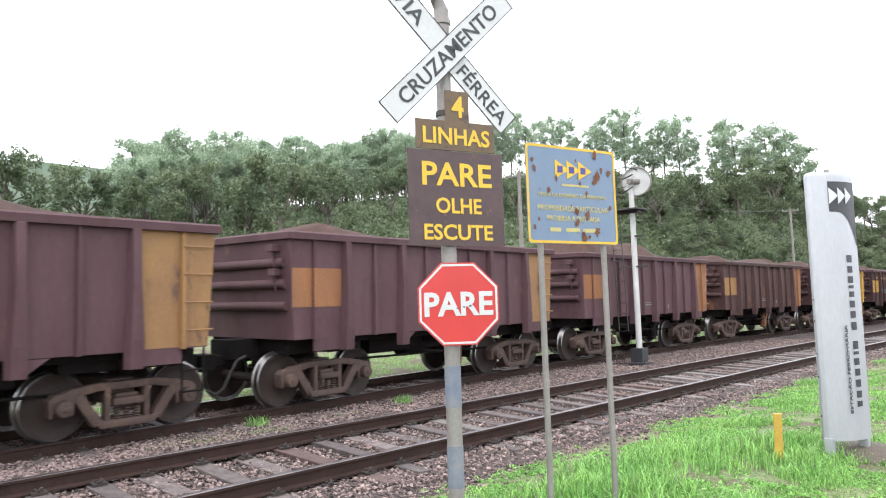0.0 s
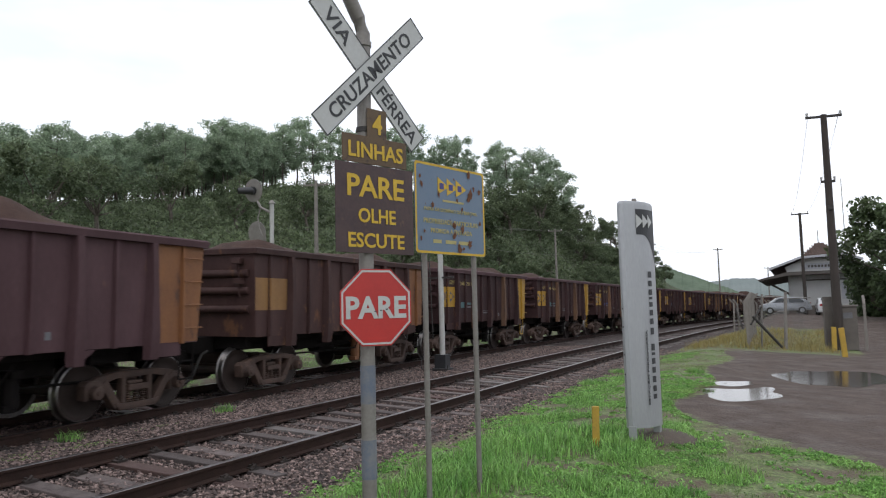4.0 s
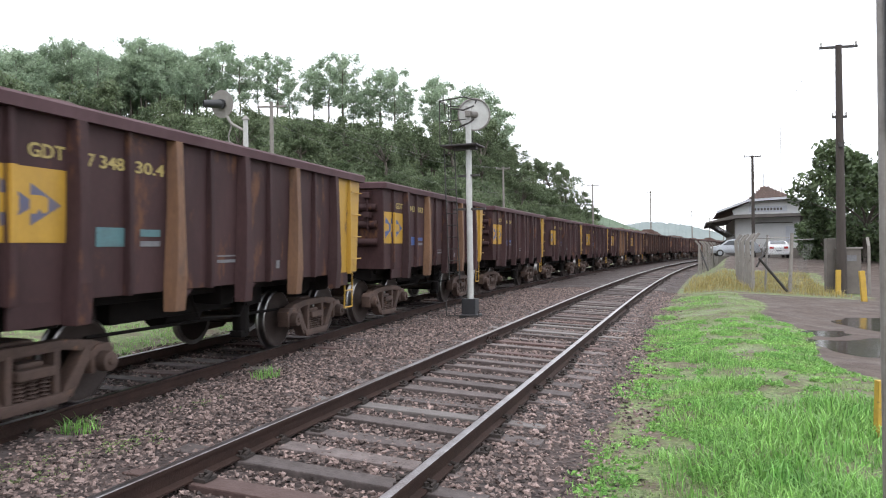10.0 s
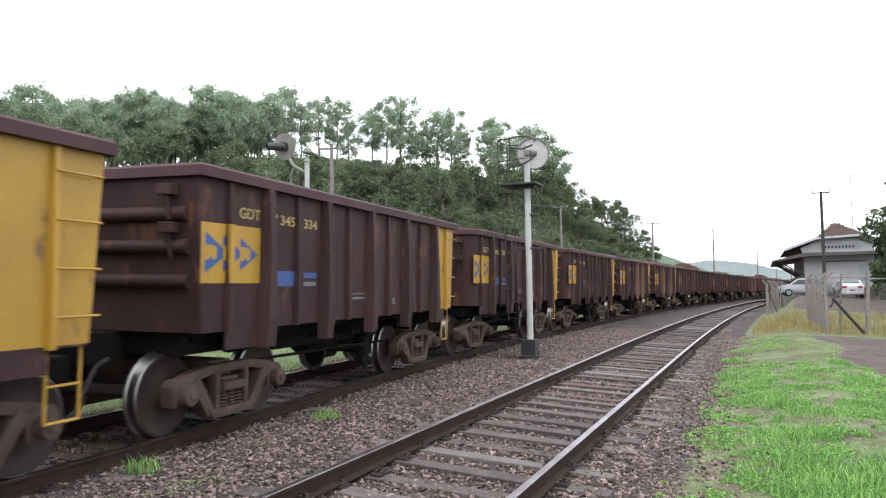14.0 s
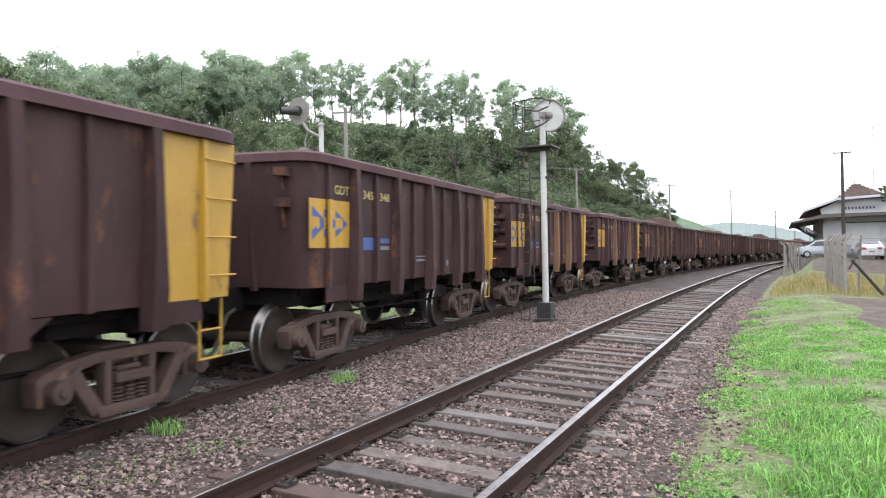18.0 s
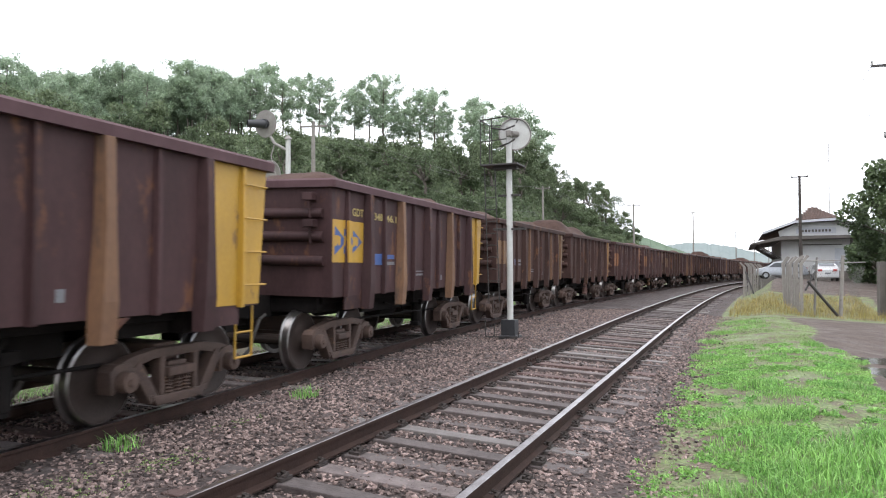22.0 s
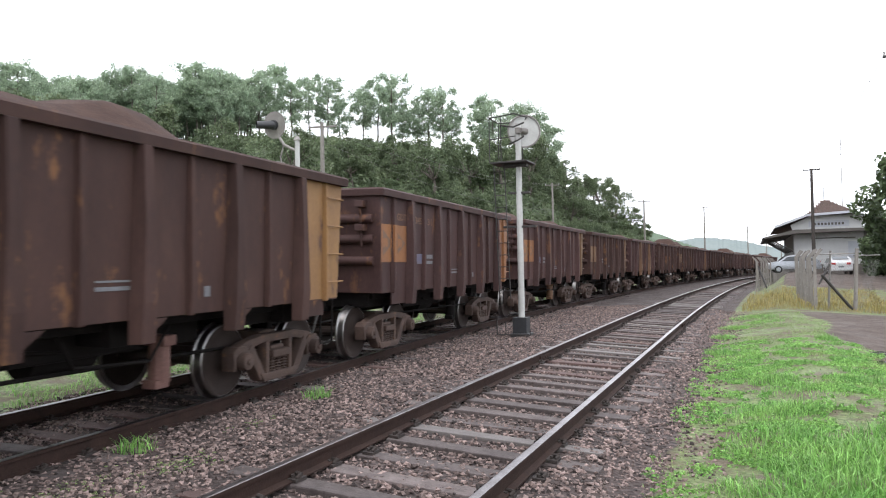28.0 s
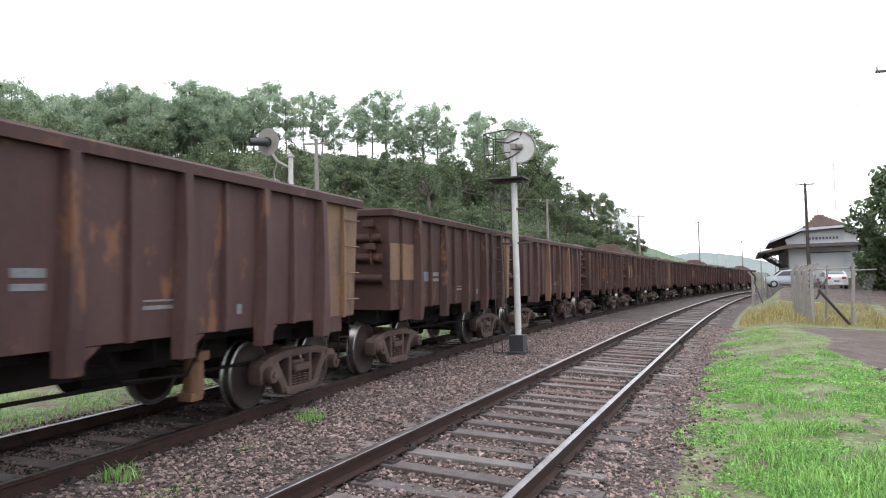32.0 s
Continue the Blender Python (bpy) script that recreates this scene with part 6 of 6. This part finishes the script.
place("gate_post", Shape().tube((5.45, 33.2, 0.1), (5.45, 33.2, 2.5), 0.045, None, 10).mesh("gate_post", 0, True), "galv", fence, "", LEVEL)
place("brace", Shape().tube((5.12, 32.6, 1.55), (6.26, 33.15, 0.25), 0.055, None, 10).mesh("brace", 0, True), "steel", fence, "dark diagonal brace", LEVEL)
place("brace", Shape().tube((5.05, 32.6, 1.2), (5.42, 33.1, 1.95), 0.04, None, 10).mesh("brace", 0, True), "steel", fence, "", LEVEL)
place("brace", Shape().tube((3.0, 53.1, 1.7), (3.55, 52.3, 0.3), 0.05, None, 8).mesh("brace", 0, True), "steel", fence, "", LEVEL)
tagged(place("gate_pillar", Shape().box(-0.22, -0.2, -0.2, 0.22, 0.2, 2.25).mesh("gate_pillar", 0.02), "stonebase", None, "", pose(8.15, 34.95, ground_z(7.95, 34.95), 0, 0, 8)), "stout weathered timber gate pillar beside the pole", "pillar")
cab = empty("equipment_cabinet", pose(8.75, 34.7, ground_z(8.75, 34.7)), "weathered grey equipment cabinet behind the bollards", "cabinet")
place("body", Shape().box(-0.42, -0.25, 0, 0.42, 0.25, 1.85).mesh("body", 0.02), "stonebase", cab)
place("roof", Shape().box(-0.48, -0.3, 1.85, 0.48, 0.3, 1.92).mesh("roof", 0.01), "concrete", cab)
place("label_plate", Shape().box(-0.1, -0.258, 1.35, 0.25, -0.25, 1.6).mesh("label_plate"), "pale", cab)
tagged(place("fence_post", FPM, "concrete", None, "", pose(9.45, 34.5, ground_z(9.45, 34.5), 0, 0, 90)), "single concrete fence post with cranked top", "post")

# ---- station ----
st = empty("station_building", pose(9.2, 76, -0.5), "old whitewashed railway station with clay-tiled roof and wide canopy", "building")
SX0, SX1, SZ = -2.87, 2.88, 1.25
s = Shape().box(SX0, 0, SZ + 0.75, SX1, 0.35, 5.05)
s.box(SX0, 0, SZ + 0.75, SX0 + 0.35, 22, 5.05).box(SX1 - 0.35, 0, SZ + 0.75, SX1, 22, 5.05).box(SX0, 21.65, SZ + 0.75, SX1, 22, 5.05)
place("wall", s.mesh("wall"), "plaster", st)
place("plinth", Shape().box(SX0 - 0.06, -0.06, 0.7, SX1 + 0.06, 22, SZ + 0.75).mesh("plinth", 0.02), "stonebase", st, "dark stone plinth")
place("gable_wall", Shape().prism([(SX0 + 0.0, 5.05), (SX1, 5.05), (SX1, 6.25), (SX1 - 0.3, 6.5), (SX0 + 0.3 + 1.2, 6.5), (SX0 - 0.2, 5.7)], -0.35, 0, Matrix(((0, 1, 0, 0), (-1, 0, 0, 0), (0, 0, 1, 0), (0, 0, 0, 1)))).mesh("gable_wall"), "plaster", st)
for k in range(11):
    z = SZ + 0.95 + k * 0.26
    place("wall_board", Shape().box(SX0 + 0.04, -0.02, z, SX1 - 0.04, 0.0, z + 0.235).mesh("wall_board", 0.004), "plaster", st)
place("goods_door", Shape().box(-0.55, -0.07, SZ + 0.75, 1.35, -0.025, SZ + 3.1).mesh("goods_door", 0.01), "plaster", st, "pale sliding goods door")
place("door_rail", Shape().box(-1.4, -0.1, SZ + 3.1, 2.2, -0.03, SZ + 3.2).mesh("door_rail"), "canopy", st)
place("notice_board", Shape().box(1.6, -0.06, SZ + 1.3, 2.5, -0.02, SZ + 2.8).mesh("notice_board"), "trim", st)
place("name_board", Shape().box(-1.55, -0.06, 5.45, 1.75, -0.01, 6.0).mesh("name_board"), "trim", st, "pale station name board")
for k in range(9):
    place("name_bar", Shape().box(-1.1 + k * 0.28, -0.075, 5.60, -0.92 + k * 0.28, -0.055, 5.82).mesh("name_bar"), "canopy", st)
# canopy all round, deepest on the track side
place("canopy", Shape().prism([(-5.5, 4.55), (-2.8, 5.2), (3.4, 5.2), (3.4, 4.95), (-2.8, 4.85), (-5.4, 4.42)], -1.6, 22, Matrix(((0, 1, 0, 0), (1, 0, 0, 0), (0, 0, 1, 0), (0, 0, 0, 1)))).mesh("canopy", 0.01), "canopy", st, "dark overhanging platform canopy")
for y in (0.5, 4.5, 8.5, 12.5, 16.5):
    place("canopy_bracket", Shape().beam((-2.85, 3.2), (-4.9, 4.5), 0.12, (0, 0.12)).mesh("canopy_bracket"), "canopy", st, "", pose(0, y, 0) @ Matrix(((0, 1, 0, 0), (1, 0, 0, 0), (0, 0, 1, 0), (0, 0, 0, 1))))
APEX = 8.15
roof = place("roof", Shape().add([(-4.4, -0.8, 5.62), (-1.7, -0.8, 6.62), (1.9, -0.8, 6.78), (3.4, -0.8, 6.25), (0, 2.6, APEX), (0, 19, APEX), (-4.4, 22.8, 5.62), (3.4, 22.8, 6.25), (-4.4, -0.8, 5.5), (3.4, -0.8, 6.1), (3.4, 22.8, 6.1), (-4.4, 22.8, 5.5)], [(0, 1, 4, 5, 6), (1, 2, 4), (2, 3, 7, 5, 4), (6, 5, 7), (0, 8, 11, 6), (3, 7, 10, 9)]).mesh("roof"), "rooftile", st, "reddish-brown clay tiled roof")
tile = Shape().tube((0, 0, 0), (0, 0.42, 0.0), 0.07, 0.085, 6, False).mesh("roof_tile", 0, True)
for r_ in range(6):
    for c_ in range(12 - r_):
        t_ = (r_ + 0.3) / 7
        a_ = Vector((-1.7, -0.8, 6.64)).lerp(Vector((0, 2.6, APEX + 0.02)), t_)
        b_ = Vector((1.9, -0.8, 6.80)).lerp(Vector((0, 2.6, APEX + 0.02)), t_)
        place("roof_tile", tile, "rooftile", roof, "", Matrix.Translation(a_.lerp(b_, (c_ + 0.5) / (12 - r_))) @ pose(0, 0, 0, 22, 0, 0))
fas = Shape()
for p, q in (((-4.45, -0.86, 5.55), (-1.7, -0.86, 6.56)), ((-1.7, -0.86, 6.56), (1.9, -0.86, 6.72)), ((1.9, -0.86, 6.72), (3.45, -0.86, 6.18))):
    p, q = Vector(p), Vector(q)
    fas.add([p + Vector((0, 0, -0.13)), q + Vector((0, 0, -0.13)), q + Vector((0, 0, 0.09)), p + Vector((0, 0, 0.09)), p + Vector((0, 0.05, -0.13)), q + Vector((0, 0.05, -0.13)), q + Vector((0, 0.05, 0.09)), p + Vector((0, 0.05, 0.09))], [(0, 1, 2, 3), (7, 6, 5, 4), (0, 4, 5, 1), (1, 5, 6, 2), (2, 6, 7, 3), (3, 7, 4, 0)])
place("fascia", fas.mesh("fascia"), "trim", st, "bluish-white fascia board")
place("roof_mast", Shape().tube((0, 3, APEX), (0, 3, APEX + 1.2), 0.03, None, 6).mesh("roof_mast"), "steel", st)
place("side_roof", Shape().prism([(3.2, 5.1), (6.4, 4.5), (6.4, 4.4), (3.2, 4.95)], 1.0, 21, Matrix(((0, 1, 0, 0), (1, 0, 0, 0), (0, 0, 1, 0), (0, 0, 0, 1)))).mesh("side_roof"), "canopy", st)
tagged(place("platform", Shape().box(-4.4, -1.5, 0.2, 6, 26, SZ + 0.05).mesh("platform", 0.03), "concrete", None, "", pose(9.2, 78, -0.5)), "raised concrete station platform", "platform", kind="structure")


# ---- cars ----
def car(x, y, turn, paintcol, label, z):
    c = empty("car", pose(x, y, z, 0, 0, turn), label, "car", "parked cars")
    side = [(-2.0, 0.30), (-2.05, 0.62), (-1.95, 0.85), (-1.25, 0.98), (-0.65, 1.42), (-0.2, 1.50), (0.9, 1.48), (1.55, 1.25), (1.92, 0.95), (2.0, 0.6), (1.95, 0.30)]
    m_ = Matrix(((0, 1, 0, 0), (1, 0, 0, 0), (0, 0, 1, 0), (0, 0, 0, 1)))
    b_ = Shape()
    n_ = len(side)
    for yy, k in ((-0.84, 0.0), (-0.80, 0.06), (0.80, 0.06), (0.84, 0.0)):
        b_.v += [(px, yy * (1 - 0.16 * max(0, pz - 0.95) / 0.55), pz) for px, pz in side]
    for j in range(3):
        b_.f += [[j * n_ + i, j * n_ + (i + 1) % n_, (j + 1) * n_ + (i + 1) % n_, (j + 1) * n_ + i] for i in range(n_)]
    b_.f += [list(range(n_)), list(range(3 * n_, 4 * n_))]
    place("body", b_.mesh("body", 0.03, True), paintcol, c)
    for sy in (-1, 1):
        for poly in ([(-1.05, 1.0), (-0.55, 1.37), (0.15, 1.40), (0.15, 1.0)], [(0.22, 1.0), (0.22, 1.40), (0.85, 1.39), (1.35, 1.2), (1.45, 1.0)]):
            v_ = [(px, sy * (0.85 * (1 - 0.16 * max(0, pz - 0.95) / 0.55) + 0.004), pz) for px, pz in poly]
            place("side_window", Shape().add(v_, [(0, 1, 2, 3) if len(v_) == 4 else (0, 1, 2, 3, 4)]).mesh("side_window"), "glass", c)
        place("tail_lamp", Shape().box(1.86, sy * 0.55 - 0.16, 0.82, 1.98, sy * 0.55 + 0.16, 1.0).mesh("tail_lamp", 0.02), "redlight", c)
        place("head_lamp", Shape().box(-2.04, sy * 0.58 - 0.15, 0.68, -1.92, sy * 0.58 + 0.15, 0.82).mesh("head_lamp", 0.02), "white", c)
        for px in (-1.3, 1.25):
            w_ = place("wheel", Shape().tube((px, sy * 0.66, 0.31), (px, sy * 0.87, 0.31), 0.31, None, 20).mesh("wheel", 0.03, True), "tyre", c)
            place("rim", Shape().tube((px, sy * 0.86, 0.31), (px, sy * 0.885, 0.31), 0.19, 0.17, 14).mesh("rim"), "carsilver", w_)
    place("rear_window", Shape().add([(1.56, -0.6, 1.27), (1.56, 0.6, 1.27), (1.00, 0.55, 1.475), (1.00, -0.55, 1.475)], [(0, 1, 2, 3)]).mesh("rear_window"), "glass", c, "", pose(0.02, 0, 0.015))
    place("windscreen", Shape().add([(-1.22, -0.65, 1.0), (-1.22, 0.65, 1.0), (-0.66, 0.58, 1.41), (-0.66, -0.58, 1.41)], [(0, 1, 2, 3)]).mesh("windscreen"), "glass", c, "", pose(-0.02, 0, 0.02))
    place("rear_bumper", Shape().box(1.9, -0.8, 0.34, 2.06, 0.8, 0.56).mesh("rear_bumper", 0.04), paintcol, c)
    place("plate_bar", Shape().box(2.0, -0.2, 0.60, 2.04, 0.2, 0.72).mesh("plate_bar"), "pale", c)
    return c


car(6.0, 70.0, 6, "carsilver", "silver hatchback parked side-on beyond the fence", ground_z(6.0, 70.0))
car(9.3, 69.5, -88, "carwhite", "white hatchback with red tail lamps parked at the station", ground_z(9.3, 69.5))

# ---- puddles ----
for x, y, r, sq in PUDDLES:
    n_ = 40
    v_ = [(x, y, 0)] + [(x + r * (1 + 0.35 * noise.noise((math.cos(a) * 1.6 + x, math.sin(a) * 1.6, 2))) * math.cos(a), y + sq * r * (1 + 0.35 * noise.noise((math.cos(a) * 1.6 + x, math.sin(a) * 1.6, 2))) * math.sin(a), 0) for a in [6.2832 * k / n_ for k in range(n_)]]
    w_ = tagged(place("puddle", raw("puddle", v_, [(0, k + 1, (k + 1) % n_ + 1) for k in range(n_)], None), "water", None, "", pose(0, 0, ground_z(x, y) - 0.026)), "shallow muddy puddle reflecting the sky", "puddle", "puddles in the yard")


motions()
